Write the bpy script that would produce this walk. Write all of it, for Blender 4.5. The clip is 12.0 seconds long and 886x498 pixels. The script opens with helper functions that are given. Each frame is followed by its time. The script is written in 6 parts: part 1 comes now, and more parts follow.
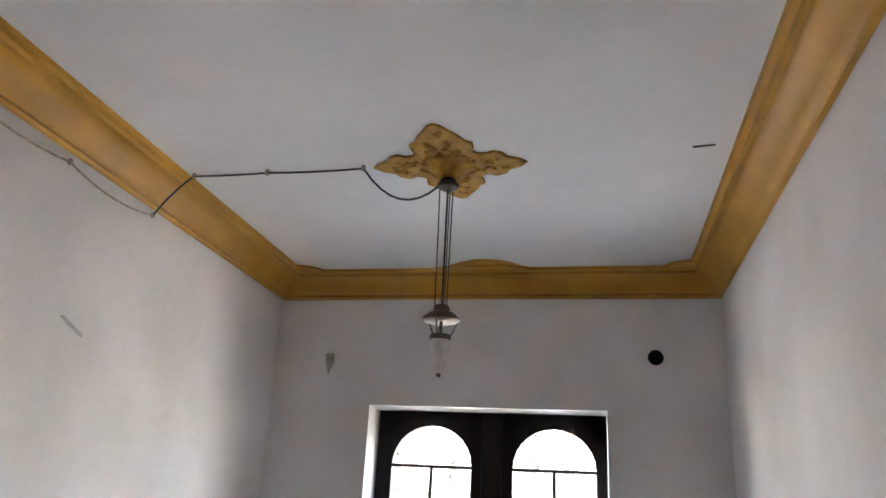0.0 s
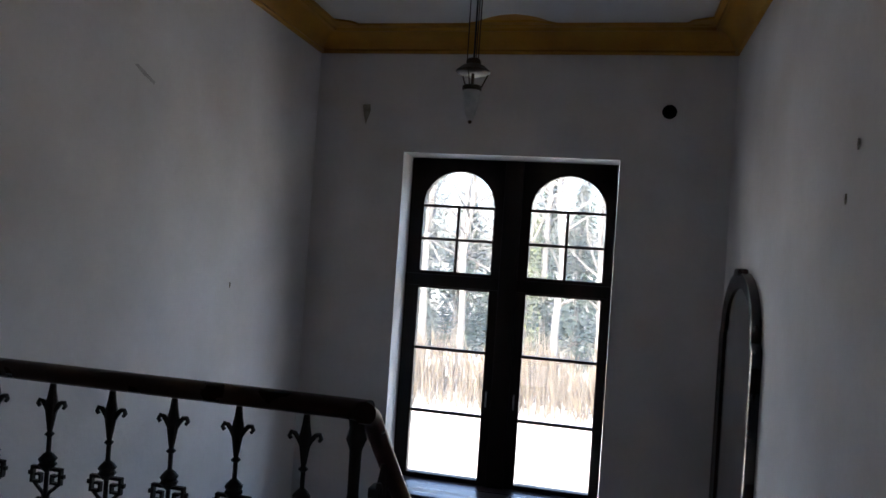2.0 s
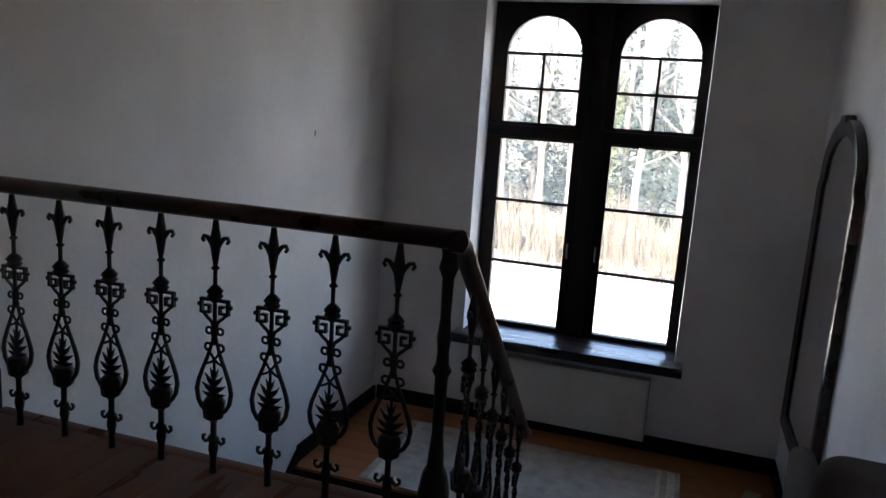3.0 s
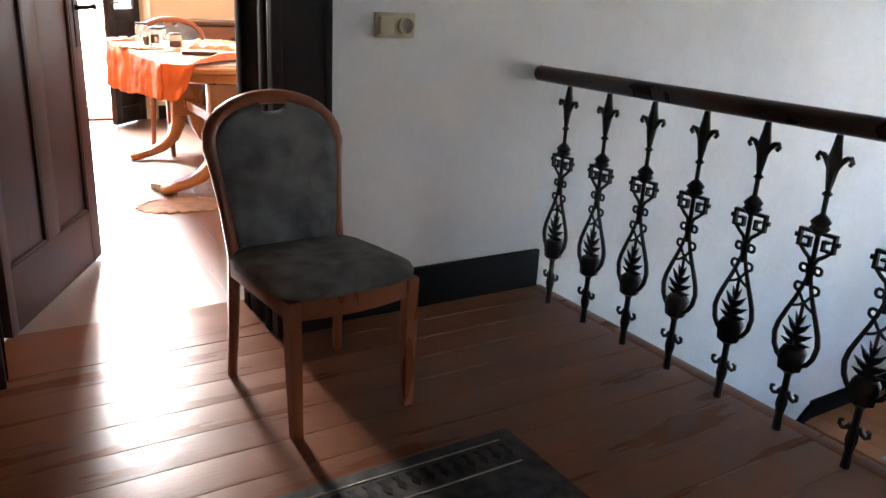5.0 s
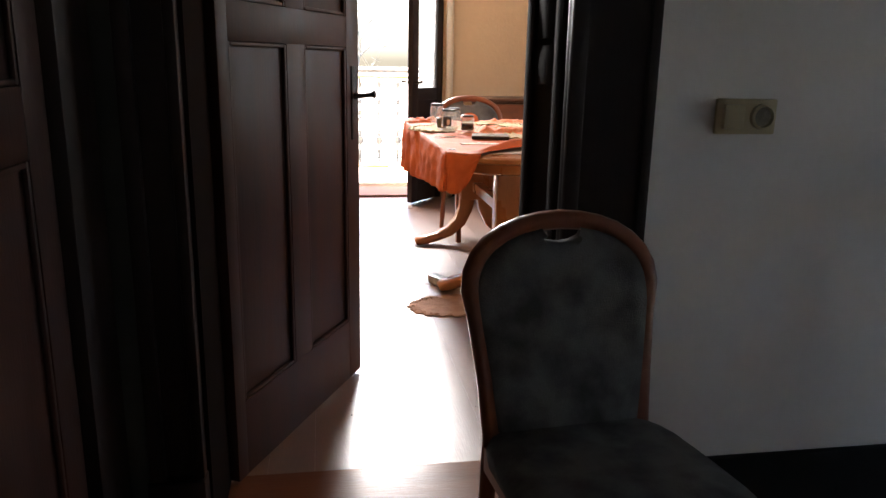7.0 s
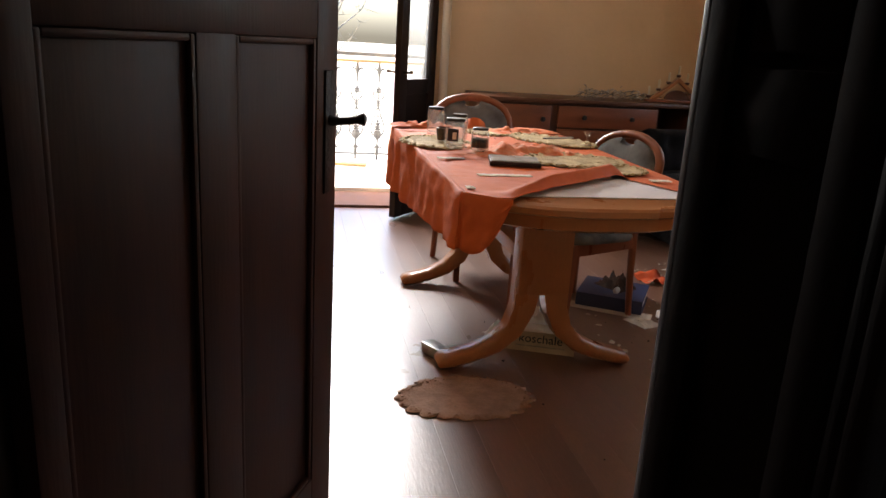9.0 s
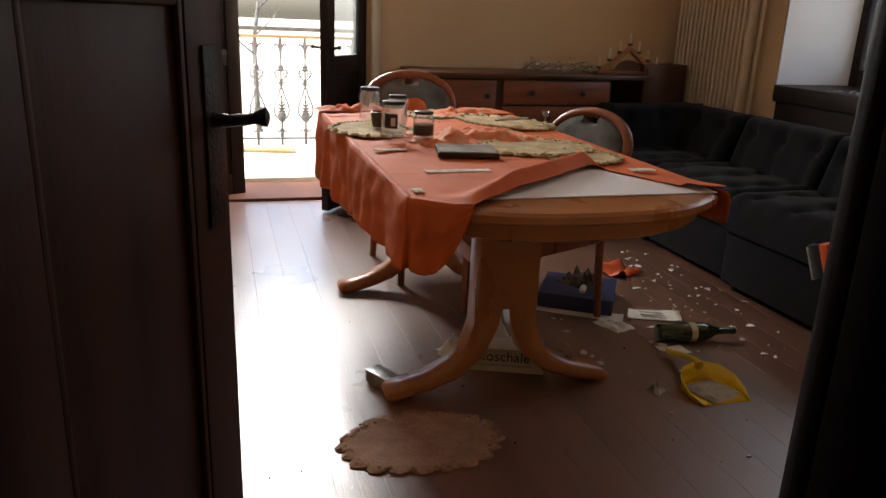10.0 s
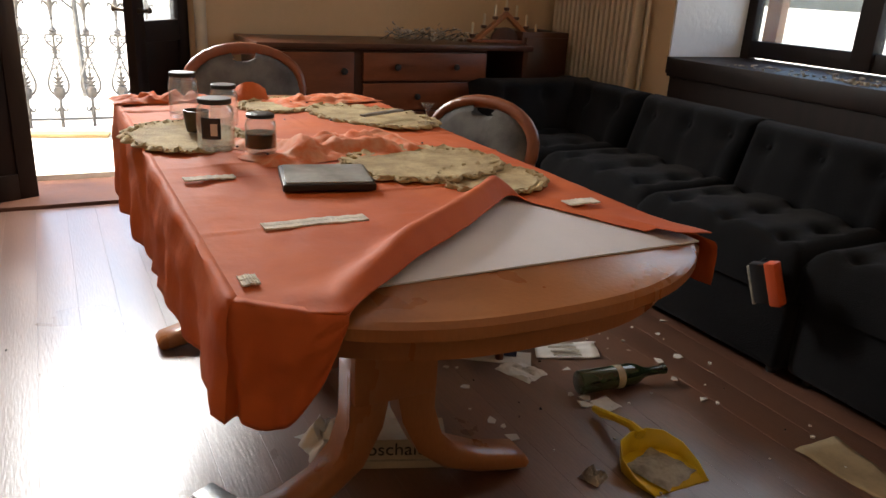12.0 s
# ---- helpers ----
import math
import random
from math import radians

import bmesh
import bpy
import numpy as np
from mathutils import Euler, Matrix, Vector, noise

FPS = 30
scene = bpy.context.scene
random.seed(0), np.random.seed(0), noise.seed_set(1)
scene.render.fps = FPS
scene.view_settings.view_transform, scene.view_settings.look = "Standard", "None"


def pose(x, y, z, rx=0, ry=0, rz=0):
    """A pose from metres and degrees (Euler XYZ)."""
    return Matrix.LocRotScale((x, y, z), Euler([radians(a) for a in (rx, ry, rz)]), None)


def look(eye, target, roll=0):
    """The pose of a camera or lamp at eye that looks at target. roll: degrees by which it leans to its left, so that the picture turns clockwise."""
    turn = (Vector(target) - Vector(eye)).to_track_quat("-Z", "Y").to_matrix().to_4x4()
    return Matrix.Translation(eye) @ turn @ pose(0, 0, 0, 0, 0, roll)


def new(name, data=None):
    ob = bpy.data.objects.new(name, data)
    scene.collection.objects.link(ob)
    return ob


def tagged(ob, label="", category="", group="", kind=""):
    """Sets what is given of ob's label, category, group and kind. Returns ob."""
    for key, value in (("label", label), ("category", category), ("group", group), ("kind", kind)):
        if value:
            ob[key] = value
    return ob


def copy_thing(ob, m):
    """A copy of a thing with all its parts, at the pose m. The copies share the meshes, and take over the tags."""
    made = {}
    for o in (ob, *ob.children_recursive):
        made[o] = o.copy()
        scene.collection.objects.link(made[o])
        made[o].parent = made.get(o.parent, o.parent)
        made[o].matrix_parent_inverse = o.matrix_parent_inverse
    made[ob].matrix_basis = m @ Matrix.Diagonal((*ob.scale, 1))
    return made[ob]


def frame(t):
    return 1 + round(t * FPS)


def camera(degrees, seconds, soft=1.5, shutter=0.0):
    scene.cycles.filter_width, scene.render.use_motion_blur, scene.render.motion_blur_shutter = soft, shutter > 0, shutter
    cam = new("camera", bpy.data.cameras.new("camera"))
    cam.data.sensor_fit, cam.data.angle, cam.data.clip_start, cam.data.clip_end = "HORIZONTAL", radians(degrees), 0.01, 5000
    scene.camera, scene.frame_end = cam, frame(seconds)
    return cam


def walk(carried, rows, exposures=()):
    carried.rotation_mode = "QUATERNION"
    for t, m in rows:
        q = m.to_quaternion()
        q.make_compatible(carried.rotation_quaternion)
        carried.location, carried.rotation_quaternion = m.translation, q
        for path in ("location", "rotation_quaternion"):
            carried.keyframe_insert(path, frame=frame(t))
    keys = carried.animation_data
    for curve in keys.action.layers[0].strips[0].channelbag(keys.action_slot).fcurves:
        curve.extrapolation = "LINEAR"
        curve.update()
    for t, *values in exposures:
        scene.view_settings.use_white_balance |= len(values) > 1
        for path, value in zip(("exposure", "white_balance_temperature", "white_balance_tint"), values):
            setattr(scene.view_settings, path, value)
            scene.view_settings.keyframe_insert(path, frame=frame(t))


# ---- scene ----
cam = camera(61.6, 12.0)

PATH = [
    (0, (0.605, 1.39, 1.48), (0.212, 3.236, 2.135), 3.0),
    (0.1, (0.635, 1.16, 1.466), (0.251, 3.02, 2.092), 3.1),
    (0.2, (0.665, 0.945, 1.448), (0.284, 2.811, 2.048), 3.2),
    (0.3, (0.68, 0.89, 1.44), (0.3, 2.76, 2.024), 3.3),
    (0.5, (0.68, 0.888, 1.433), (0.301, 2.774, 1.982), 3.4),
    (1, (0.68, 0.898, 1.402), (0.299, 2.824, 1.786), 3.6),
    (1.5, (0.684, 0.913, 1.371), (0.281, 2.861, 1.572), 4.0),
    (2, (0.664, 0.923, 1.336), (0.224, 2.874, 1.357), 3.9),
    (2.5, (0.653, 0.919, 1.29), (0.134, 2.84, 1.086), 3.7),
    (3, (0.625, 0.922, 1.246), (0.021, 2.794, 0.885), 3.9),
    (3.5, (0.597, 0.891, 1.205), (-0.22, 2.644, 0.695), 3.8),
    (3.7, (0.578, 0.889, 1.198), (-0.337, 2.577, 0.637), 3.7),
    (5.3, (0.468, 1.08, 1.122), (-1.229, 1.941, 0.507), 2.4),
    (5.5, (0.396, 1.092, 1.135), (-1.341, 1.876, 0.528), 1.7),
    (6, (0.231, 1.139, 1.141), (-1.569, 1.807, 0.58), 0.8),
    (6.5, (0.025, 1.243, 1.153), (-1.852, 1.679, 0.617), 0.1),
    (7, (-0.175, 1.294, 1.161), (-2.089, 1.608, 0.673), 1.1),
    (7.2, (-0.28, 1.287, 1.158), (-2.198, 1.597, 0.685), 1.5),
    (8.8, (-1.17, 1.325, 1.206), (-3.055, 1.727, 0.673), 3.2),
    (9, (-1.262, 1.336, 1.211), (-3.148, 1.729, 0.674), 3.5),
    (9.5, (-1.487, 1.338, 1.198), (-3.344, 1.811, 0.626), 2.3),
    (10, (-1.738, 1.42, 1.187), (-3.568, 1.97, 0.596), 2.3),
    (10.5, (-1.928, 1.496, 1.192), (-3.73, 2.097, 0.566), 1.8),
    (11, (-2.142, 1.524, 1.196), (-3.878, 2.249, 0.517), 2.3),
    (11.5, (-2.317, 1.569, 1.2), (-4.003, 2.411, 0.529), 2.2),
    (12, (-2.481, 1.649, 1.195), (-4.139, 2.542, 0.521), 3.3),
]
EXPOSURES = [(0, 5.5, 6600, 16), (0.5, 5.05, 6480, 16), (1.0, 4.5, 6200, 17), (1.5, 3.95, 6050, 16), (2.0, 3.5, 6050, 17), (2.5, 3.45, 6100, 17), (3.5, 4.55, 6480, 15), (5.5, 5.5, 6480, 13), (6.0, 4.9, 6450, 13), (6.5, 4.4, 6400, 13), (7.0, 3.8, 6400, 12), (9.0, 2.85, 6400, 11), (9.5, 2.6, 6450, 10), (10.0, 2.4, 6400, 9), (10.5, 2.45, 6400, 9), (11.0, 2.25, 6350, 8), (11.5, 2.0, 6350, 8), (12, 2.6, 6350, 8)]
walk(cam, [(t, look(eye, target, roll)) for t, eye, target, roll in PATH], EXPOSURES)

# ---- world and light ----
world = bpy.data.worlds.new("sky")
scene.world = world
world.use_nodes = True
wn = world.node_tree.nodes
sky = wn.new("ShaderNodeTexSky")
sky.sky_type = "NISHITA"
sky.sun_disc = False
sky.sun_elevation, sky.sun_rotation = radians(34), radians(188)
sky.dust_density, sky.air_density = 4.0, 1.0
wn["Background"].inputs["Strength"].default_value = 0.15
world.node_tree.links.new(sky.outputs[0], wn["Background"].inputs[0])
sun = new("sun", bpy.data.lights.new("sun", "SUN"))
sun.data.energy, sun.data.angle, sun.data.color = 3.0, radians(3), (1.0, 0.95, 0.88)
sun.matrix_world = look((-3, -20, 13.5), (0, 0, 0))

# daylight of the balcony door and of the dining window, in the upper part of their openings
for name, eye, target, wide, high, watts in (("balcony_daylight", (-6.98, 1.72, 2.02), (-4.6, 1.85, 0.9), 1.05, 0.72, 35.0), ("window_daylight", (-4.82, 5.06, 1.95), (-4.6, 3.2, 0.9), 1.3, 0.6, 0.8)):
    area = new(name, bpy.data.lights.new(name, "AREA"))
    area.data.shape, area.data.size, area.data.size_y, area.data.energy, area.data.color = "RECTANGLE", wide, high, watts, (1.0, 0.95, 0.90)
    area.matrix_world = look(eye, target)


# ---- materials ----
def material(name, base, rough=0.6, metal=0.0, var=0.15, scale=4.0, fine=60.0, bump=0.1, spec=0.5, alt=None, stretch=(1, 1, 1), rand=0.0, coat=0.0):
    """Base colour varied at two scales, with fine relief."""
    m = bpy.data.materials.new(name)
    m.use_nodes = True
    n, l = m.node_tree.nodes, m.node_tree.links
    b = n["Principled BSDF"]
    b.inputs["Roughness"].default_value, b.inputs["Metallic"].default_value = rough, metal
    b.inputs["Specular IOR Level"].default_value = spec
    b.inputs["Coat Weight"].default_value = coat
    co = n.new("ShaderNodeTexCoord")
    mp = n.new("ShaderNodeMapping")
    mp.inputs["Scale"].default_value = stretch
    l.new(co.outputs["Object"], mp.inputs["Vector"])
    big, small = n.new("ShaderNodeTexNoise"), n.new("ShaderNodeTexNoise")
    big.inputs["Scale"].default_value, big.inputs["Detail"].default_value = scale, 6
    small.inputs["Scale"].default_value, small.inputs["Detail"].default_value = fine, 4
    vec = mp.outputs[0]
    if rand:
        info = n.new("ShaderNodeObjectInfo")
        add = n.new("ShaderNodeVectorMath")
        add.operation = "MULTIPLY_ADD"
        add.inputs[1].default_value = (1, 1, 1)
        sc = n.new("ShaderNodeVectorMath")
        sc.operation = "SCALE"
        sc.inputs[0].default_value = (37, 11, 5)
        l.new(info.outputs["Random"], sc.inputs["Scale"])
        l.new(vec, add.inputs[0])
        l.new(sc.outputs[0], add.inputs[2])
        vec = add.outputs[0]
    for t in (big, small):
        l.new(vec, t.inputs["Vector"])
    ramp = n.new("ShaderNodeMix")
    ramp.data_type = "RGBA"
    a = alt or [c * (1 - 2.2 * var) for c in base]
    ramp.inputs["A"].default_value = (*a, 1)
    ramp.inputs["B"].default_value = (*base, 1)
    cr = n.new("ShaderNodeMapRange")
    cr.inputs["From Min"].default_value, cr.inputs["From Max"].default_value = 0.32, 0.62
    l.new(big.outputs["Fac"], cr.inputs["Value"])
    l.new(cr.outputs[0], ramp.inputs["Factor"])
    hs = n.new("ShaderNodeHueSaturation")
    mr = n.new("ShaderNodeMapRange")
    mr.inputs["To Min"].default_value, mr.inputs["To Max"].default_value = 1 - var, 1 + var
    l.new(small.outputs["Fac"], mr.inputs["Value"])
    val = mr.outputs[0]
    if rand:
        mu = n.new("ShaderNodeMath")
        mu.operation = "MULTIPLY"
        r2 = n.new("ShaderNodeMapRange")
        r2.inputs["To Min"].default_value, r2.inputs["To Max"].default_value = 1 - rand, 1 + rand
        l.new(info.outputs["Random"], r2.inputs["Value"])
        l.new(val, mu.inputs[0])
        l.new(r2.outputs[0], mu.inputs[1])
        val = mu.outputs[0]
    l.new(val, hs.inputs["Value"])
    l.new(ramp.outputs["Result"], hs.inputs["Color"])
    l.new(hs.outputs[0], b.inputs["Base Color"])
    rr = n.new("ShaderNodeMapRange")
    rr.inputs["To Min"].default_value, rr.inputs["To Max"].default_value = max(0.02, rough - 0.12), min(1, rough + 0.12)
    l.new(big.outputs["Fac"], rr.inputs["Value"])
    l.new(rr.outputs[0], b.inputs["Roughness"])
    if bump:
        bp = n.new("ShaderNodeBump")
        bp.inputs["Strength"].default_value, bp.inputs["Distance"].default_value = bump, 0.01
        l.new(small.outputs["Fac"], bp.inputs["Height"])
        l.new(bp.outputs[0], b.inputs["Normal"])
    return m


PLASTER = material("white_plaster", (0.83, 0.81, 0.80), 0.8, var=0.035, scale=1.1, fine=30, bump=0.18, alt=(0.68, 0.655, 0.63))
CEILING = material("ceiling_white", (0.84, 0.83, 0.83), 0.85, var=0.03, scale=0.8, fine=25, bump=0.12, alt=(0.73, 0.72, 0.71))
OCHRE = material("ochre_paint", (0.60, 0.30, 0.022), 0.5, var=0.08, scale=3, fine=40, bump=0.15, alt=(0.47, 0.22, 0.016))
GOLD = material("gold_plaster", (0.56, 0.29, 0.030), 0.6, spec=0.3, var=0.2, scale=12, fine=60, bump=0.5, alt=(0.32, 0.15, 0.014))
YELLOW = material("cream_yellow_plaster", (0.65, 0.47, 0.285), 0.85, var=0.03, scale=0.8, fine=30, bump=0.12, alt=(0.56, 0.39, 0.23))
DARKWOOD = material("dark_stained_wood", (0.019, 0.0105, 0.0085), 0.5, var=0.12, scale=3, fine=30, bump=0.05, alt=(0.012, 0.007, 0.006), spec=0.25, stretch=(6, 6, 0.6))
DOORWOOD = material("brown_door_paint", (0.060, 0.024, 0.018), 0.45, var=0.14, scale=3, fine=30, bump=0.05, spec=0.3, alt=(0.036, 0.015, 0.012), stretch=(5, 5, 0.5))
SILLWOOD = material("varnished_sill_wood", (0.022, 0.012, 0.010), 0.3, var=0.12, scale=3, fine=30, bump=0.05, spec=0.7, stretch=(0.6, 6, 6))
MATTDARK = material("matt_dark_lining", (0.016, 0.010, 0.008), 0.85, spec=0.04, var=0.15, scale=3, fine=30, bump=0.05)
BLACKTRIM = material("black_paint", (0.010, 0.009, 0.009), 0.6, spec=0.1, var=0.2, scale=3, fine=30, bump=0.1)
PLANK_Y = material("floor_board_red_brown", (0.185, 0.066, 0.030), 0.30, var=0.14, scale=1.2, fine=26, bump=0.09, alt=(0.135, 0.049, 0.024), stretch=(7, 0.7, 4), rand=0.07, spec=0.2, coat=0.0)
NOSING = material("polished_stair_nosing", (0.10, 0.036, 0.020), 0.20, var=0.2, scale=5, fine=40, bump=0.08, alt=(0.06, 0.024, 0.016), spec=0.8)
PLANK_ORANGE = material("floor_board_orange", (0.40, 0.150, 0.050), 0.36, var=0.15, scale=1.6, fine=26, bump=0.06, alt=(0.31, 0.11, 0.038), stretch=(0.8, 9, 4), rand=0.06)
# darker than the room's boards: the doorway's shade is put into the brown
THRESH = material("shaded_brown_threshold", (0.115, 0.050, 0.030), 0.6, var=0.2, scale=3, fine=30, bump=0.1, spec=0.25)
PLANK_X = material("floor_board_worn_brown", (0.162, 0.076, 0.046), 0.40, var=0.32, scale=1.6, fine=26, bump=0.13, alt=(0.108, 0.051, 0.032), stretch=(0.8, 6, 4), rand=0.06, spec=0.95, coat=1.0)
def uneven_varnish(m, lo, hi, scale):
    """Varnish that is dull in some places and shiny in others."""
    n, l = m.node_tree.nodes, m.node_tree.links
    co, tex, mr = n.new("ShaderNodeNewGeometry"), n.new("ShaderNodeTexNoise"), n.new("ShaderNodeMapRange")
    tex.inputs["Scale"].default_value, tex.inputs["Detail"].default_value = scale, 7
    mr.inputs["From Min"].default_value, mr.inputs["From Max"].default_value = 0.35, 0.65
    mr.inputs["To Min"].default_value, mr.inputs["To Max"].default_value = lo, hi
    l.new(co.outputs["Position"], tex.inputs["Vector"])
    l.new(tex.outputs["Fac"], mr.inputs["Value"])
    l.new(mr.outputs[0], n["Principled BSDF"].inputs["Coat Roughness"])


uneven_varnish(PLANK_X, 0.26, 0.39, 1.3)
IRON = material("black_cast_iron", (0.024, 0.021, 0.019), 0.45, 0.3, var=0.3, scale=20, fine=120, bump=0.3)
RAILWOOD = material("handrail_dark_wood", (0.040, 0.020, 0.014), 0.3, var=0.10, scale=4, fine=40, bump=0.1)
BEECH = material("beech_orange_wood", (0.36, 0.145, 0.052), 0.3, var=0.12, scale=3, fine=40, bump=0.06, alt=(0.33, 0.125, 0.045), stretch=(3, 3, 1))
CHAIRWOOD = material("chair_wood_red", (0.24, 0.075, 0.032), 0.3, var=0.12, scale=3, fine=40, bump=0.06, alt=(0.17, 0.05, 0.022), stretch=(4, 4, 1))
FABRIC = material("grey_mottled_fabric", (0.17, 0.168, 0.160), 0.9, var=0.2, scale=11, fine=320, bump=0.35, alt=(0.065, 0.064, 0.062), spec=0.2)
VELVET = material("charcoal_velvet", (0.006, 0.006, 0.007), 0.95, var=0.3, scale=7, fine=260, bump=0.3, alt=(0.0075, 0.0075, 0.0085), spec=0.12)
VELVET.node_tree.nodes["Principled BSDF"].inputs["Sheen Weight"].default_value = 0.035
ORANGE = material("orange_cloth", (0.57, 0.125, 0.026), 0.75, var=0.08, scale=5, fine=28, bump=0.25, alt=(0.48, 0.090, 0.020), spec=0.3)
PINKORANGE = material("faded_orange_print", (0.68, 0.16, 0.05), 0.8, var=0.15, scale=26, fine=60, bump=0.25, alt=(0.72, 0.34, 0.20), spec=0.3)
WHITECLOTH = material("white_cloth", (0.80, 0.80, 0.85), 0.8, var=0.04, scale=5, fine=300, bump=0.12)
MAT_BEIGE = material("beige_doily", (0.50, 0.39, 0.20), 0.85, var=0.25, scale=14, fine=120, bump=0.6, alt=(0.30, 0.21, 0.09))
MAT_PINK = material("dusty_brown_doily", (0.36, 0.21, 0.14), 0.85, var=0.25, scale=14, fine=120, bump=0.6, alt=(0.24, 0.13, 0.08))
SIDEWOOD = material("sideboard_wood", (0.21, 0.062, 0.024), 0.35, var=0.15, scale=3, fine=35, bump=0.08, alt=(0.14, 0.04, 0.016), stretch=(3, 1, 5))
SIDEDARK = material("sideboard_dark_top", (0.085, 0.030, 0.016), 0.33, var=0.2, scale=3, fine=35, bump=0.08)
RADIATOR = material("radiator_cream", (0.60, 0.50, 0.36), 0.5, var=0.06, scale=4, fine=40, bump=0.05)
WHITEMETAL = material("white_enamel", (0.66, 0.64, 0.58), 0.45, var=0.05, scale=4, fine=40, bump=0.03)
PLASTIC = material("aged_cream_plastic", (0.55, 0.47, 0.30), 0.35, var=0.05, scale=8, fine=60, bump=0.02)
BLACKPLASTIC = material("black_plastic", (0.014, 0.014, 0.015), 0.35, var=0.1, scale=8, fine=60, bump=0.03)
# pale base colour stands in for the window's reflection in the case top
GREYTOP = material("reflection_grey_glass", (0.42, 0.45, 0.44), 0.22, var=0.15, scale=12, fine=60, bump=0.03)
BRASS = material("tarnished_brass", (0.10, 0.07, 0.042), 0.45, 0.5, var=0.3, scale=12, fine=60, bump=0.1)
STEEL = material("dull_steel", (0.45, 0.44, 0.42), 0.35, 0.9, var=0.2, scale=12, fine=60, bump=0.1)
LACE = material("pale_lace", (0.80, 0.74, 0.62), 0.85, var=0.15, scale=40, fine=160, bump=0.4)
PAPER = material("paper_white", (0.70, 0.68, 0.64), 0.85, var=0.08, scale=8, fine=80, bump=0.05)
CARD = material("pale_card", (0.52, 0.45, 0.33), 0.85, var=0.1, scale=8, fine=80, bump=0.05)
INK = material("ink_black", (0.03, 0.03, 0.035), 0.7, bump=0)
BLUE = material("blue_binder", (0.022, 0.030, 0.085), 0.45, var=0.1, scale=8, fine=80, bump=0.05)
YELLOWP = material("yellow_plastic", (0.75, 0.52, 0.012), 0.35, var=0.06, scale=8, fine=80, bump=0.04)
REDP = material("red_plastic", (0.62, 0.10, 0.03), 0.4, var=0.06, scale=8, fine=80, bump=0.04)
DUST = material("dusty_grey", (0.40, 0.37, 0.30), 0.9, var=0.2, scale=20, fine=80, bump=0.3)
RUG = material("dark_patterned_rug", (0.075, 0.065, 0.058), 0.95, var=0.3, scale=26, fine=200, bump=0.5, alt=(0.028, 0.026, 0.028), spec=0.1)
RUGLIGHT = material("grey_beige_carpet", (0.56, 0.52, 0.46), 0.95, var=0.2, scale=9, fine=200, bump=0.4, alt=(0.40, 0.37, 0.32), spec=0.1)
FLOWER = material("dried_white_petals", (0.55, 0.48, 0.40), 0.85, var=0.25, scale=30, fine=80, bump=0.2)
CANDLE = material("cream_candle", (0.66, 0.58, 0.42), 0.5, var=0.05, bump=0)
DARKGREEN = material("dark_green_wall_paint", (0.050, 0.058, 0.050), 0.7, var=0.12, scale=2, fine=30, bump=0.1)
FROST = material("pale_winter_ground", (0.46, 0.43, 0.36), 0.95, var=0.12, scale=0.15, fine=3, bump=0.2, alt=(0.42, 0.37, 0.28))
REED = material("dry_reed", (0.085, 0.066, 0.042), 0.9, var=0.25, scale=3, fine=30, bump=0)
BARK = material("pale_bark", (0.15, 0.14, 0.125), 0.9, var=0.25, scale=3, fine=25, bump=0.4)
CONIFER = material("conifer_needles", (0.038, 0.056, 0.040), 0.8, var=0.3, scale=2, fine=20, bump=0)
IVY = material("ivy_leaves", (0.09, 0.105, 0.04), 0.7, var=0.3, scale=2, fine=20, bump=0)
CONCRETE = material("balcony_concrete", (0.62, 0.60, 0.56), 0.9, var=0.1, scale=2, fine=30, bump=0.2)
BALCWOOD = material("weathered_board", (0.42, 0.30, 0.14), 0.8, var=0.15, scale=3, fine=30, bump=0.2)
MIRRORFRAME = material("dark_mirror_frame", (0.030, 0.012, 0.009), 0.22, var=0.2, scale=5, fine=40, bump=0.05)
BLACKLIQ = material("dark_liquid", (0.012, 0.006, 0.004), 0.15, bump=0)
GREENGLASS = material("green_bottle_glass", (0.022, 0.045, 0.018), 0.12, var=0.2, bump=0.0, coat=0.5)


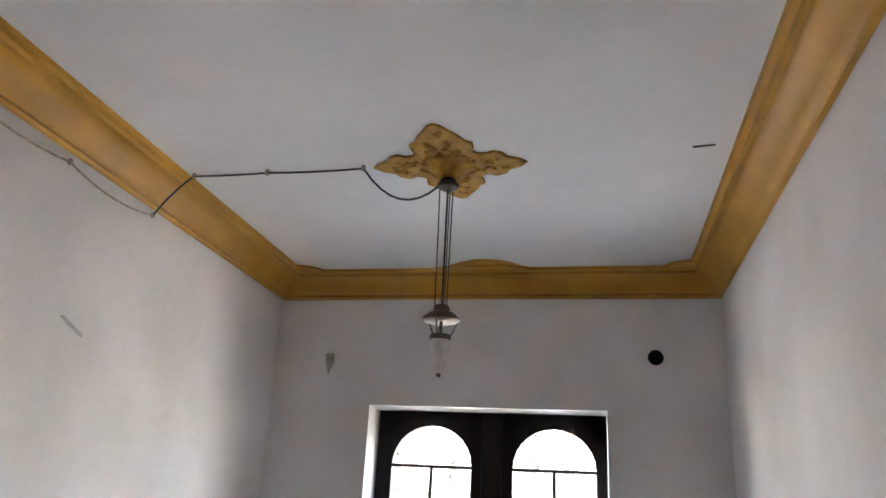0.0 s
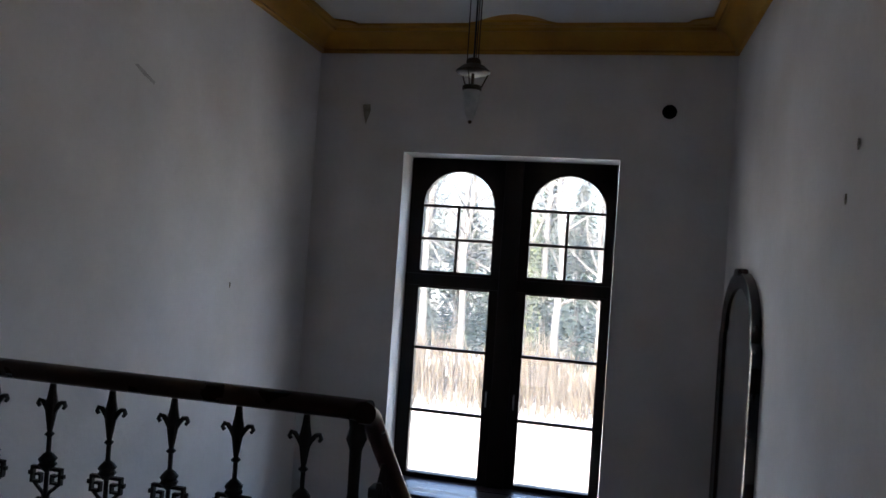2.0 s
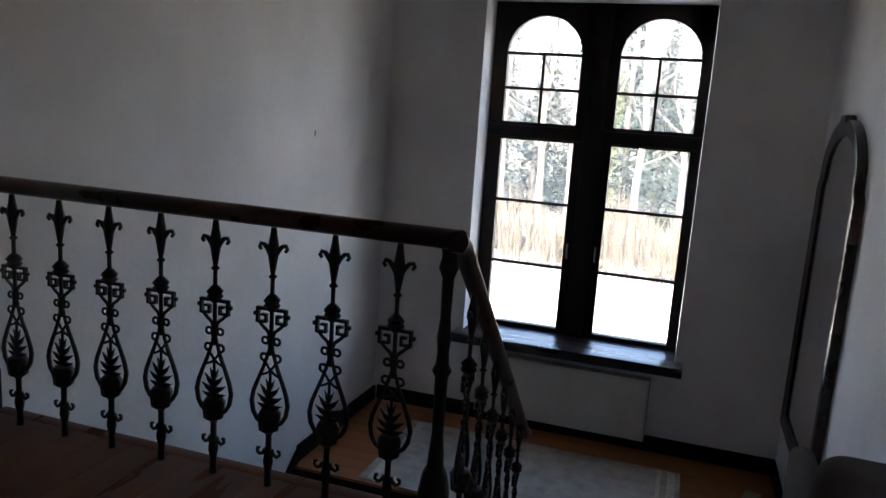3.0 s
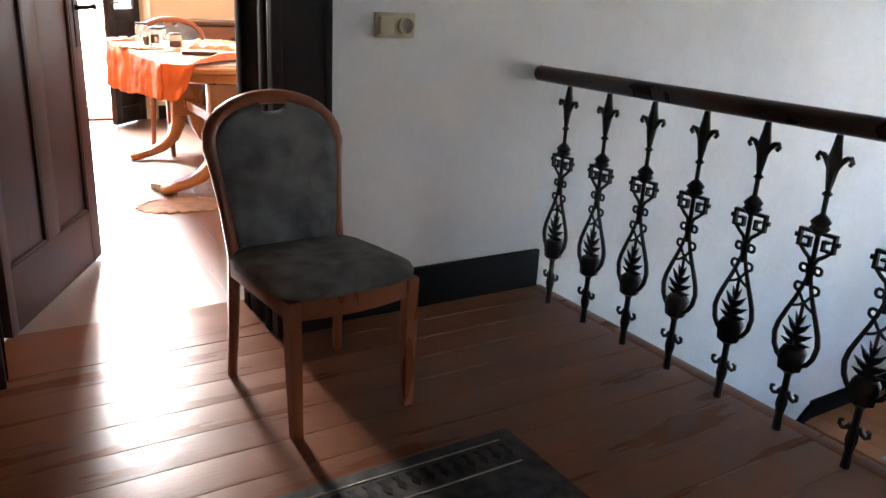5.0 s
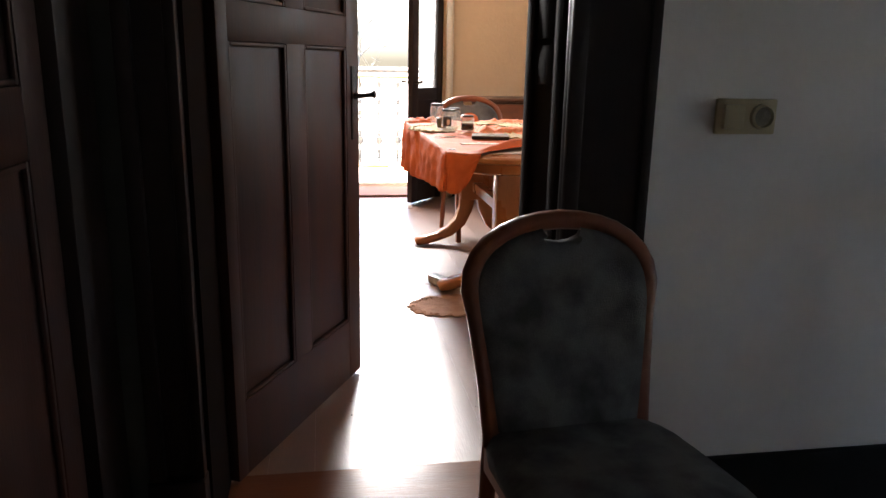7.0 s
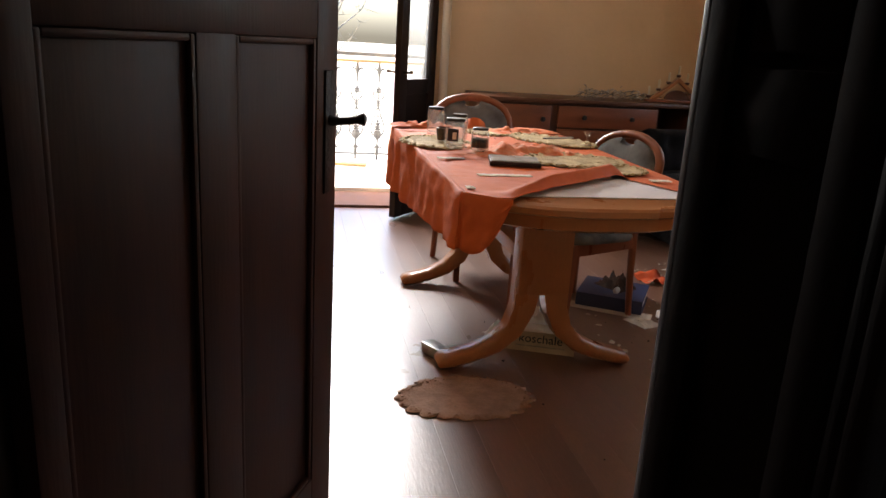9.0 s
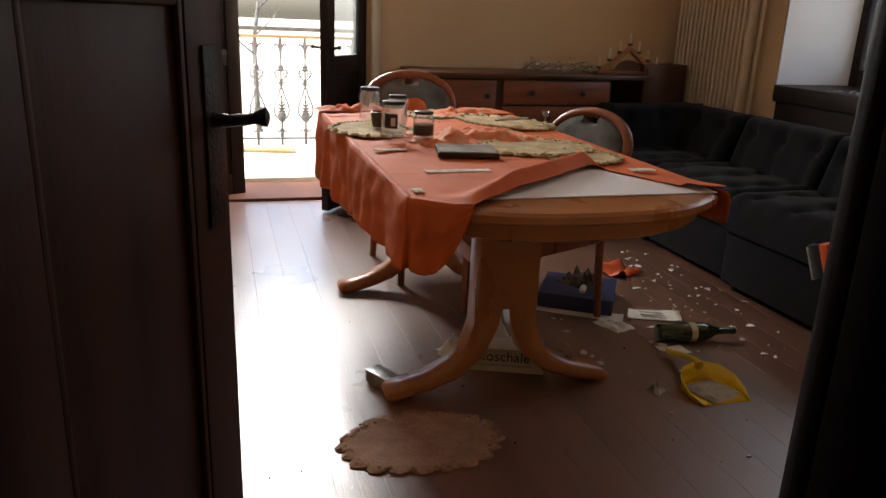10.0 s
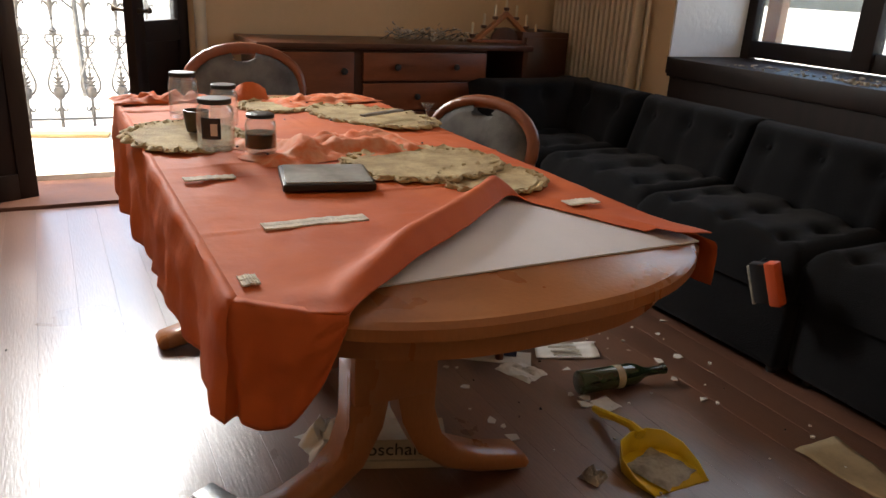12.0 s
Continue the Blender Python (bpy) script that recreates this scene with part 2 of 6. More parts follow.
def glassy(name, tint=(1, 1, 1), rough=0.02, veil=0.0):
    """Thin glass: clear, glossy towards its edges; a white veil imitates glare haze."""
    m = bpy.data.materials.new(name)
    m.use_nodes = True
    n, l = m.node_tree.nodes, m.node_tree.links
    n.remove(n["Principled BSDF"])
    mix, tr, gl, lw, ramp = n.new("ShaderNodeMixShader"), n.new("ShaderNodeBsdfTransparent"), n.new("ShaderNodeBsdfGlossy"), n.new("ShaderNodeLayerWeight"), n.new("ShaderNodeMapRange")
    tr.inputs["Color"].default_value = (*tint, 1)
    gl.inputs["Roughness"].default_value = rough
    ramp.inputs["From Min"].default_value, ramp.inputs["To Min"].default_value, ramp.inputs["To Max"].default_value = 0.3, 0.05, 0.55
    l.new(lw.outputs["Facing"], ramp.inputs["Value"])
    l.new(ramp.outputs[0], mix.inputs["Fac"])
    l.new(tr.outputs[0], mix.inputs[1])
    l.new(gl.outputs[0], mix.inputs[2])
    end = mix
    # mixed-in white stands in for haze on panes and bright reflections on jars
    if veil:
        end, df, tl, half = n.new("ShaderNodeMixShader"), n.new("ShaderNodeBsdfDiffuse"), n.new("ShaderNodeBsdfTranslucent"), n.new("ShaderNodeMixShader")
        for q in (df, tl):
            q.inputs["Color"].default_value = (0.85, 0.87, 0.86, 1)
        l.new(df.outputs[0], half.inputs[1])
        l.new(tl.outputs[0], half.inputs[2])
        end.inputs["Fac"].default_value = veil
        l.new(mix.outputs[0], end.inputs[1])
        l.new(half.outputs[0], end.inputs[2])
    l.new(end.outputs[0], n["Material Output"].inputs["Surface"])
    return m


PANE = glassy("window_glass", (0.93, 0.95, 0.95), 0.02, 0.07)
JARGLASS = glassy("jar_glass", (0.98, 0.985, 0.98), 0.04, 0.03)
FROSTGLASS = material("frosted_lamp_glass", (0.85, 0.84, 0.82), 0.35, var=0.1, scale=20, fine=60, bump=0.05)
FROSTGLASS.node_tree.nodes["Principled BSDF"].inputs["Transmission Weight"].default_value = 0.35
MIRROR = material("old_mirror", (0.75, 0.75, 0.76), 0.06, 1.0, var=0.05, scale=6, fine=20, bump=0.0)


# ---- mesh helpers ----
def box(bm, x0, x1, y0, y1, z0, z1, m=None, bevel=0.0):
    g = bmesh.ops.create_cube(bm, size=1, matrix=Matrix.Translation(((x0 + x1) / 2, (y0 + y1) / 2, (z0 + z1) / 2)) @ Matrix.Diagonal((x1 - x0, y1 - y0, z1 - z0, 1)))
    vs = g["verts"]
    if bevel:
        es = list({e for v in vs for e in v.link_edges})
        r = bmesh.ops.bevel(bm, geom=es, offset=bevel, segments=2, affect="EDGES", profile=0.6)
        vs = list({v for f in r["faces"] for v in f.verts} | {v for v in vs if v.is_valid})
    if m is not None:
        bmesh.ops.transform(bm, matrix=m, verts=vs)
    return bm


def rings(bm, loops, close=True, cap=True):
    """Skin between loops of points."""
    made = [[bm.verts.new(p) for p in loop] for loop in loops]
    k = len(made[0])
    for a, b in zip(made, made[1:]):
        for i in range(k if close else k - 1):
            bm.faces.new((a[i], a[(i + 1) % k], b[(i + 1) % k], b[i]))
    if cap and close:
        bm.faces.new(made[0][::-1])
        bm.faces.new(made[-1])
    return bm


def lathe(bm, profile, seg=12, m=Matrix()):
    """profile: (radius, height) from the bottom up, turned round the z axis."""
    loops = [[m @ Vector((r * math.cos(2 * math.pi * i / seg), r * math.sin(2 * math.pi * i / seg), z)) for i in range(seg)] for r, z in profile]
    return rings(bm, loops)


def tube(bm, pts, r, seg=6, loop=False):
    """A round bar along points; r a number or one for each point."""
    pts = [Vector(p) for p in pts]
    rad = r if isinstance(r, (list, tuple)) else [r] * len(pts)
    loops, n = [], len(pts)
    up = None
    for i, p in enumerate(pts):
        d = (pts[(i + 1) % n] - pts[i - 1]) if loop else (pts[min(i + 1, n - 1)] - pts[max(i - 1, 0)])
        d.normalize()
        if up is None:
            up = d.orthogonal().normalized()
        up = (up - d * up.dot(d)).normalized()
        side = d.cross(up)
        loops.append([p + rad[i] * (math.cos(2 * math.pi * k / seg) * up + math.sin(2 * math.pi * k / seg) * side) for k in range(seg)])
    if loop:
        loops.append(loops[0])
        rings(bm, loops, cap=False)
        bmesh.ops.remove_doubles(bm, verts=bm.verts, dist=1e-5)
        return bm
    return rings(bm, loops)


def slab(bm, outline, z0, z1, m=Matrix()):
    """A plate of an outline in x, y between two heights."""
    return rings(bm, [[m @ Vector((x, y, z)) for x, y in outline] for z in (z0, z1)])


def mesh_of(name, bm, mat, smooth=40):
    bmesh.ops.recalc_face_normals(bm, faces=bm.faces)
    me = bpy.data.meshes.new(name)
    bm.to_mesh(me)
    bm.free()
    if mat:
        me.materials.append(mat)
    if smooth:
        me.shade_smooth()
        me.set_sharp_from_angle(angle=radians(smooth))
    return me


def part(name, bm, mat, parent, label="", m=None, smooth=40):
    ob = new(name, bm if isinstance(bm, bpy.types.Mesh) else mesh_of(name, bm, mat, smooth))
    ob.parent = parent
    if m is not None:
        ob.matrix_basis = m
    if label:
        tagged(ob, label)
    return ob


def thing(name, label, category, m=Matrix(), group="", kind=""):
    ob = new(name)
    ob.empty_display_size = 0.1
    ob.matrix_basis = m
    return tagged(ob, label, category, group, kind)


def single(name, bm, mat, label, category, m=None, group="", kind="", smooth=40):
    ob = new(name, mesh_of(name, bm, mat, smooth))
    if m is not None:
        ob.matrix_basis = m
    return tagged(ob, label, category, group, kind)


def B():
    return bmesh.new()


def structure(name, boxes, mat, label, category="wall"):
    bm = B()
    for b in boxes:
        box(bm, *b)
    return single(name, bm, mat, label, category, kind="structure", smooth=0)


# ---- plan: stair hall and landing, dining room, balcony ----
WX, EX, WY = -1.815, 1.50, 6.765          # hall: west wall, east wall, window wall
CEIL = 3.155
DX, FX, DY, DS = -2.11, -6.62, 4.62, -0.9  # dining room: door wall, far wall, window wall, south wall
LOW = -1.30                               # half landing

floor_landing = structure("floor", [(WX, EX, -0.9, 2.98, -0.24, -0.022)], DARKWOOD, "dark joist bed under the landing boards", "floor")
floor_dining = structure("floor_dining", [(FX, DX, DS, DY, -0.24, -0.022)], DARKWOOD, "dark joist bed under the dining room boards", "floor")
floor_half = structure("floor_half_landing", [(WX, EX, 5.32, WY, LOW - 0.24, LOW - 0.022), (0.02, EX, 4.43, 5.32, LOW - 0.24, LOW - 0.022)], DARKWOOD, "dark bed under the half landing boards", "floor")
structure("floor_lower_hall", [(WX - 0.3, EX + 0.2, -0.9, WY + 0.4, -3.1, -2.9)], DARKWOOD, "dark lower hall floor under the stairs", "floor")

# walls
door_y0, door_y1, door_top = 1.02, 1.82, 2.04
structure("wall_west", [(DX, WX, -0.9, door_y0 - 0.031, -0.24, CEIL + 0.2), (DX, WX, door_y1 + 0.031, WY + 0.4, -2.9, CEIL + 0.2), (DX, WX, door_y0 - 0.031, door_y1 + 0.031, door_top + 0.031, CEIL + 0.2),
                        (DX, WX, -0.9, door_y1, -2.9, -0.24)], PLASTER, "white plaster wall with grey stains")
structure("wall_east", [(EX, EX + 0.25, -0.9, WY + 0.4, -2.9, CEIL + 0.2)], PLASTER, "white plaster wall beside the stairs")
wx0, wx1, wz0, wz1 = -1.034, 0.690, -0.56, 2.170
structure("wall_north", [(WX, wx0, WY, WY + 0.42, -2.9, CEIL + 0.2), (wx1, EX, WY, WY + 0.42, -2.9, CEIL + 0.2), (wx0, wx1, WY, WY + 0.42, -2.9, wz0), (wx0, wx1, WY, WY + 0.42, wz1, CEIL + 0.2)], PLASTER, "white plaster wall round a tall double window")
structure("wall_south", [(WX, -0.35, 0.5, 0.78, 0.0, CEIL), (-0.5, -0.35, -0.7, 0.5, 0.0, CEIL), (WX, EX, -0.9, -0.7, -2.9, CEIL + 0.2)], DARKGREEN, "dull grey-green painted wall of the landing")
structure("ceiling", [(WX, EX, -0.9, WY, CEIL, CEIL + 0.2)], CEILING, "white plaster ceiling with faint cracks", "ceiling")

# dining room walls
bal_y0, bal_y1, bal_top = 1.12, 2.32, 2.4
structure("wall_far", [(FX - 0.5, FX, DS, bal_y0, -0.24, CEIL), (FX - 0.5, FX, bal_y1, DY + 0.6, -0.24, CEIL), (FX - 0.5, FX, bal_y0, bal_y1, bal_top, CEIL), (FX - 0.5, FX, bal_y0, bal_y1, -0.24, -0.022)], YELLOW, "cream yellow plaster wall behind the sideboard")
dwx0, dwx1, dwz0, dwz1 = -5.58, -4.08, 0.80, 2.35
structure("wall_window_dining", [(FX, dwx0, DY, DY + 0.6, -0.24, CEIL), (dwx1, DX, DY, DY + 0.6, -0.24, CEIL), (dwx0, dwx1, DY, DY + 0.6, -0.24, dwz0), (dwx0, dwx1, DY, DY + 0.6, dwz1, CEIL)], YELLOW, "cream yellow plaster wall with a deep window recess")
structure("wall_dining_south", [(FX, DX, DS - 0.2, DS, -0.24, CEIL)], YELLOW, "cream yellow plaster wall")
structure("wall_dining_inner", [(DX - 0.012, DX - 0.002, DS, door_y0 - 0.13, 0, CEIL), (DX - 0.012, DX - 0.002, door_y1 + 0.13, DY, 0, CEIL), (DX - 0.012, DX - 0.002, door_y0 - 0.13, door_y1 + 0.13, door_top + 0.13, CEIL)], YELLOW, "cream yellow plaster beside the door")
structure("ceiling_dining", [(FX - 0.5, DX - 0.001, DS - 0.2, DY + 0.6, CEIL, CEIL + 0.2)], CEILING, "white plaster ceiling", "ceiling")



# ---- stairs ----
RISE, TREAD = 0.186, 0.230
stair = thing("staircase", "dark wooden stair flight going down to the half landing", "stairs", kind="structure")
for i in range(1, 7):
    y0 = 3.03 + (i - 1) * TREAD
    part("tread", box(B(), 0.06, EX - 0.002, y0 - 0.03, y0 + TREAD + 0.01, -i * RISE - 0.035, -i * RISE, bevel=0.008), DARKWOOD, stair)
for i in range(1, 8):
    y0 = 3.03 + (i - 1) * TREAD
    part("riser", box(B(), 0.06, EX - 0.002, y0 - 0.006, y0 + 0.012, -i * RISE, -(i - 1) * RISE - 0.036), DARKWOOD, stair)
bm = B()
rings(bm, [[(x, 2.98, -0.02), (x, 2.98, -0.30), (x, 4.45, LOW - 0.25), (x, 4.45, LOW + 0.06)] for x in (-0.01, 0.055)])
part("string_board", bm, DARKWOOD, stair, smooth=0)
lower = thing("lower_staircase", "dark wooden stair flight going down from the half landing", "stairs", kind="structure")
for i in range(1, 9):
    y1 = 5.32 - (i - 1) * TREAD
    part("tread", box(B(), WX + 0.005, -0.015, y1 - TREAD, y1 + 0.02, LOW - i * RISE - 0.035, LOW - i * RISE, bevel=0.008), DARKWOOD, lower)
bm = B()
rings(bm, [[(x, 5.36, LOW + 0.10), (x, 5.36, LOW - 0.25), (x, 3.55, LOW - 1.70), (x, 3.55, LOW - 1.35)] for x in (WX + 0.002, WX + 0.03)])
part("string_board", bm, BLACKTRIM, lower, smooth=0)
# edge of the landing
single("stair_head_nosing", box(B(), 0.056, EX - 0.003, 2.90, 3.045, -0.06, 0.0012, bevel=0.012), NOSING, "polished worn wooden nosing at the stair head", "trim", kind="structure")
single("landing_edge_trim", box(B(), WX + 0.002, 0.055, 2.962, 3.02, -0.06, 0.001, bevel=0.012), PLANK_Y, "dark wooden nosing along the edge of the landing", "trim", kind="structure")
single("landing_fascia", box(B(), WX + 0.002, 0.055, 2.985, 3.01, -0.34, -0.065), PLASTER, "white fascia under the landing edge", "trim", kind="structure")

# baseboards
def baseboard(name, x0, x1, y0, y1, z, h, label):
    bm = box(B(), x0, x1, y0, y1, z + 0.001, z + h, bevel=0.006)
    single(name, bm, BLACKTRIM, label, "baseboard", kind="structure")


baseboard("baseboard", WX + 0.001, WX + 0.024, 2.04, 2.99, 0, 0.165, "black painted baseboard along the white wall")
baseboard("baseboard_half_landing", wx0 - 0.75, EX - 0.002, WY - 0.024, WY - 0.001, LOW, 0.13, "black painted baseboard under the window")
baseboard("baseboard_half_west", WX + 0.001, WX + 0.024, 5.37, WY - 0.026, LOW, 0.13, "black painted baseboard at the half landing")
baseboard("baseboard_half_east", EX - 0.024, EX - 0.001, 4.42, WY - 0.026, LOW, 0.13, "black painted baseboard by the mirror")
baseboard("baseboard_dining_far", FX + 0.001, FX + 0.024, bal_y1 + 0.1, DY - 0.002, 0, 0.12, "dark baseboard along the yellow wall")
baseboard("baseboard_dining_window", FX + 0.026, DX - 0.02, DY - 0.024, DY - 0.001, 0, 0.12, "dark baseboard behind the sofa")

# cornice: a moulded cove of ochre paint round the hall ceiling
COVE = ((0.0, -0.178), (0.028, -0.178), (0.036, -0.166), (0.028, -0.153), (0.020, -0.146), (0.042, -0.132), (0.055, -0.104), (0.085, -0.066), (0.130, -0.041), (0.160, -0.036), (0.165, -0.046), (0.190, -0.046), (0.197, -0.026), (0.226, -0.022), (0.234, -0.001), (0.0, -0.001))


def cornice(name, line, inward):
    bm = B()
    loops = []
    for (x, y), (ux, uy) in zip(line, inward):
        loops.append([(x + ux * d, y + uy * d, CEIL + h) for d, h in COVE])
    rings(bm, loops)
    return single(name, bm, OCHRE, "ochre yellow painted cove cornice under the ceiling", "cornice", kind="structure", smooth=50)


e = 0.001
cornice("cornice_west", [(WX + e, -0.7), (WX + e, WY - e)], [(1, 0), (1, -1)])
cornice("cornice_north", [(WX + e, WY - e), (EX - e, WY - e)], [(1, -1), (-1, -1)])
cornice("cornice_east", [(EX - e, WY - e), (EX - e, -0.7)], [(-1, -1), (-1, 0)])
for sx, x in ((1, WX + 0.18), (-1, EX - 0.18)):
    bm = B()
    slab(bm, [(x, WY - 0.02), (x, WY - 0.18), (x + sx * 0.22, WY - 0.235), (x + sx * 0.18, WY - 0.30), (x + sx * 0.05, WY - 0.36), (x + sx * 0.045, WY - 0.42), (x - sx * 0.0, WY - 0.60), (x - sx * 0.12, WY - 0.02)], CEIL - 0.016, CEIL - 0.001)
    single("cornice_corner", bm, OCHRE, "ochre yellow plaster corner piece on the ceiling", "cornice", kind="structure")
bm = B()
slab(bm, [(-0.19 + 0.34 * math.cos(a), WY - 0.22 - 0.09 * max(0, math.sin(a)) * (1 + 0.15 * math.cos(6 * a))) for a in [math.pi * i / 18 for i in range(19)]], CEIL - 0.017, CEIL - 0.001)
single("cornice_scallop", bm, OCHRE, "ochre yellow plaster scallop in the cornice", "cornice", kind="structure")

# ceiling rose and hanging lamp
ROSE = (-0.112, 4.80)


QUARTER = ((0.405, 0.0), (0.372, 0.042), (0.312, 0.070), (0.288, 0.118), (0.242, 0.138), (0.205, 0.116), (0.168, 0.122), (0.146, 0.152), (0.158, 0.190), (0.158, 0.234), (0.124, 0.262), (0.104, 0.310), (0.060, 0.374), (0.030, 0.420), (0.0, 0.435))


def rose_outline(k):
    """Four lobes: pointed to the sides, broad and three-leaved along the room."""
    q = list(QUARTER)
    pts = q + [(-x, y) for x, y in reversed(q[:-1])] + [(-x, -y) for x, y in q[1:]] + [(x, -y) for x, y in reversed(q[1:-1])]
    return [(k * x, k * y) for x, y in pts]


rose = thing("ceiling_rose", "gilded yellow plaster ceiling rose of four lobes", "ceiling rose", pose(ROSE[0], ROSE[1], CEIL))
bm = B()
rings(bm, [[(x, y, z) for x, y in rose_outline(k)] for k, z in ((1.0, -0.001), (1.0, -0.008), (0.965, -0.014), (0.91, -0.009), (0.84, -0.014))])
part("plaque", bm, GOLD, rose, smooth=30)
bm = B()
rng = random.Random(3)
for i in range(190):
    a, k = rng.uniform(0, 2 * math.pi), rng.uniform(0.3, 0.95)
    r = (0.15 + 0.24 * abs(math.cos(2 * a)) ** 5) * k
    x, y, t = r * math.cos(a), r * math.sin(a), rng.uniform(0, 6.28)
    tube(bm, [(x + 0.022 * q * math.cos(t + q), y + 0.022 * q * math.sin(t + q), -0.014 - 0.003 * abs(q)) for q in (-1.2, -0.4, 0.4, 1.2)], [0.003, 0.0075, 0.0075, 0.003], 5)
part("leaf_relief", bm, GOLD, rose)["kind"] = "stuff"
part("boss", lathe(B(), [(0.125, -0.013), (0.110, -0.024), (0.085, -0.036), (0.070, -0.056), (0.050, -0.085), (0.01, -0.09)], 20), GOLD, rose)

lamp = thing("pendant_lamp", "old brass pull pendant lamp with a frosted glass drop", "lamp", pose(ROSE[0], ROSE[1], -0.038))
part("canopy", lathe(B(), [(0.02, CEIL + 0.038 - 0.145), (0.05, CEIL + 0.038 - 0.135), (0.058, CEIL + 0.038 - 0.12), (0.045, CEIL + 0.038 - 0.105), (0.04, CEIL + 0.038 - 0.092)], 16), BRASS, lamp)
for k, (x, y) in enumerate(((-0.042, 0.0), (0.02, 0.037), (0.02, -0.037), (0.0, 0.0))):
    part("chain" if k < 3 else "cable", tube(B(), [(x, y, CEIL + 0.038 - 0.14), (x * 0.9, y * 0.9, 2.796), (x * 0.85, y * 0.85, 2.426)], 0.0032 if k < 3 else 0.0055, 6), BRASS if k < 3 else BLACKPLASTIC, lamp)
part("shade", lathe(B(), [(0.085, 2.358), (0.093, 2.364), (0.093, 2.372), (0.062, 2.398), (0.040, 2.408), (0.040, 2.424), (0.030, 2.438), (0.004, 2.440)], 20), BRASS, lamp)
for k in range(3):
    a = 2.1 * k + 0.4
    part("bracket", tube(B(), [(0.084 * math.cos(a), 0.084 * math.sin(a), 2.364), (0.05 * math.cos(a), 0.05 * math.sin(a), 2.291)], 0.004, 5), BRASS, lamp)
part("collar", lathe(B(), [(0.048, 2.268), (0.052, 2.272), (0.052, 2.290), (0.046, 2.294), (0.01, 2.296)], 18), BRASS, lamp)
part("stem", tube(B(), [(0, 0, 2.296), (0, 0, 2.361)], 0.009, 6), BRASS, lamp)
part("glass_drop", lathe(B(), [(0.012, 2.108), (0.020, 2.121), (0.030, 2.151), (0.040, 2.196), (0.045, 2.236), (0.046, 2.268)], 18), FROSTGLASS, lamp, "frosted white glass drop")
part("finial", lathe(B(), [(0.002, 2.090), (0.010, 2.096), (0.011, 2.106), (0.006, 2.110)], 10), BRASS, lamp)

# the twisted supply wire over wall, cornice and ceiling
wire = thing("supply_wire", "twisted old cable on porcelain hooks across wall and ceiling", "cable")
def sag(a, b, d, n=8):
    a, b = Vector(a), Vector(b)
    return [a.lerp(b, i / n) - Vector((0, 0, d * 4 * (i / n) * (1 - i / n))) for i in range(n + 1)]


hooks = [(WX + 0.02, 2.4, 2.91), (WX + 0.02, 3.50, 2.925), (WX + 0.02, 4.15, 2.925), (WX + 0.025, 4.84, 2.93), (-1.527, 4.763, CEIL - 0.03), (-1.107, 4.778, CEIL - 0.02), (-0.563, 4.771, CEIL - 0.02), (-0.16, 4.79, CEIL - 0.13)]
for k, (a, b) in enumerate(zip(hooks, hooks[1:])):
    d = (0.03, 0.03, 0.04, -0.02, 0.004, 0.006, 0.12)[k]
    part("cable", tube(B(), sag(a, b, d), 0.0055, 6), BLACKPLASTIC if k > 2 else DUST, wire)
for h in hooks[:-1]:
    part("hook", lathe(B(), [(0.010, -0.012), (0.014, 0.0), (0.010, 0.016)], 8, Matrix.Translation(h)), DUST, wire)

# ceiling and wall marks
bm = B()
slab(bm, [(1.079, 4.713), (1.181, 4.699), (1.185, 4.709), (1.088, 4.727)], CEIL - 0.004, CEIL + 0.01)
single("ceiling_crack", bm, BLACKPLASTIC, "dark chip in the white ceiling", "crack", kind="structure")
vent = lathe(B(), [(0.052, 0.0), (0.055, 0.012), (0.045, 0.018), (0.02, 0.014), (0.005, 0.013)], 20)
single("flue_cover", vent, BLACKTRIM, "round dark rusty flue cover on the wall", "flue cover", pose(1.03, WY - 0.001, 2.545, 90, 0, 0))
bm = slab(B(), [(-0.035, 0.05), (0.03, 0.055), (0.035, 0.0), (0.0, -0.11), (-0.02, -0.03)], 0.0, 0.008)
single("wall_chip", bm, DUST, "pointed chip of missing plaster on the wall", "wall damage", pose(-1.38, WY - 0.001, 2.50, 90, 0, 0))
bm = slab(B(), [(-0.50, 6.55), (-0.42, 6.47), (-0.33, 6.40), (-0.24, 6.35), (-0.137, 6.33), (-0.05, 6.36), (0.03, 6.41), (0.10, 6.49), (0.19, 6.55)], CEIL - 0.003, CEIL + 0.01)
single("cornice_patch", bm, OCHRE, "ochre paint run over the ceiling's edge", "paint", kind="structure")
# grey scrape on the west wall
bm = slab(B(), [(-0.095, 0.030), (-0.070, 0.038), (0.085, -0.020), (0.080, -0.036), (-0.02, -0.004)], 0.0, 0.003)
SCUFF = material("grey_scuff", (0.50, 0.48, 0.46), 0.85, var=0.1, scale=20, fine=80, bump=0.2)
single("wall_scrape", bm, SCUFF, "long grey scrape in the white plaster", "wall damage", pose(WX + 0.001, 4.42, 2.20, 90, 0, 90))
for x, y, z, rz in ((WX + 0.001, 5.482, 1.05, 90), (EX - 0.001, 3.81, 1.836, -90), (EX - 0.001, 3.92, 1.65, -90)):
    bm = slab(B(), [(-0.006, 0.0), (0.0, 0.02), (0.006, 0.002), (0.0, -0.02)], 0.0, 0.006)
    single("nail_hole", bm, DUST, "small grey nail hole in the plaster", "wall damage", pose(x, y, z, 90, 0, rz))

# ---- tall stair window ----
win = thing("window_1", "tall dark wooden double window with round-arched top lights", "window", kind="structure")
WF = 7.06                                   # face of the frame
sash = ((-0.912, -0.303), (0.004, 0.609))


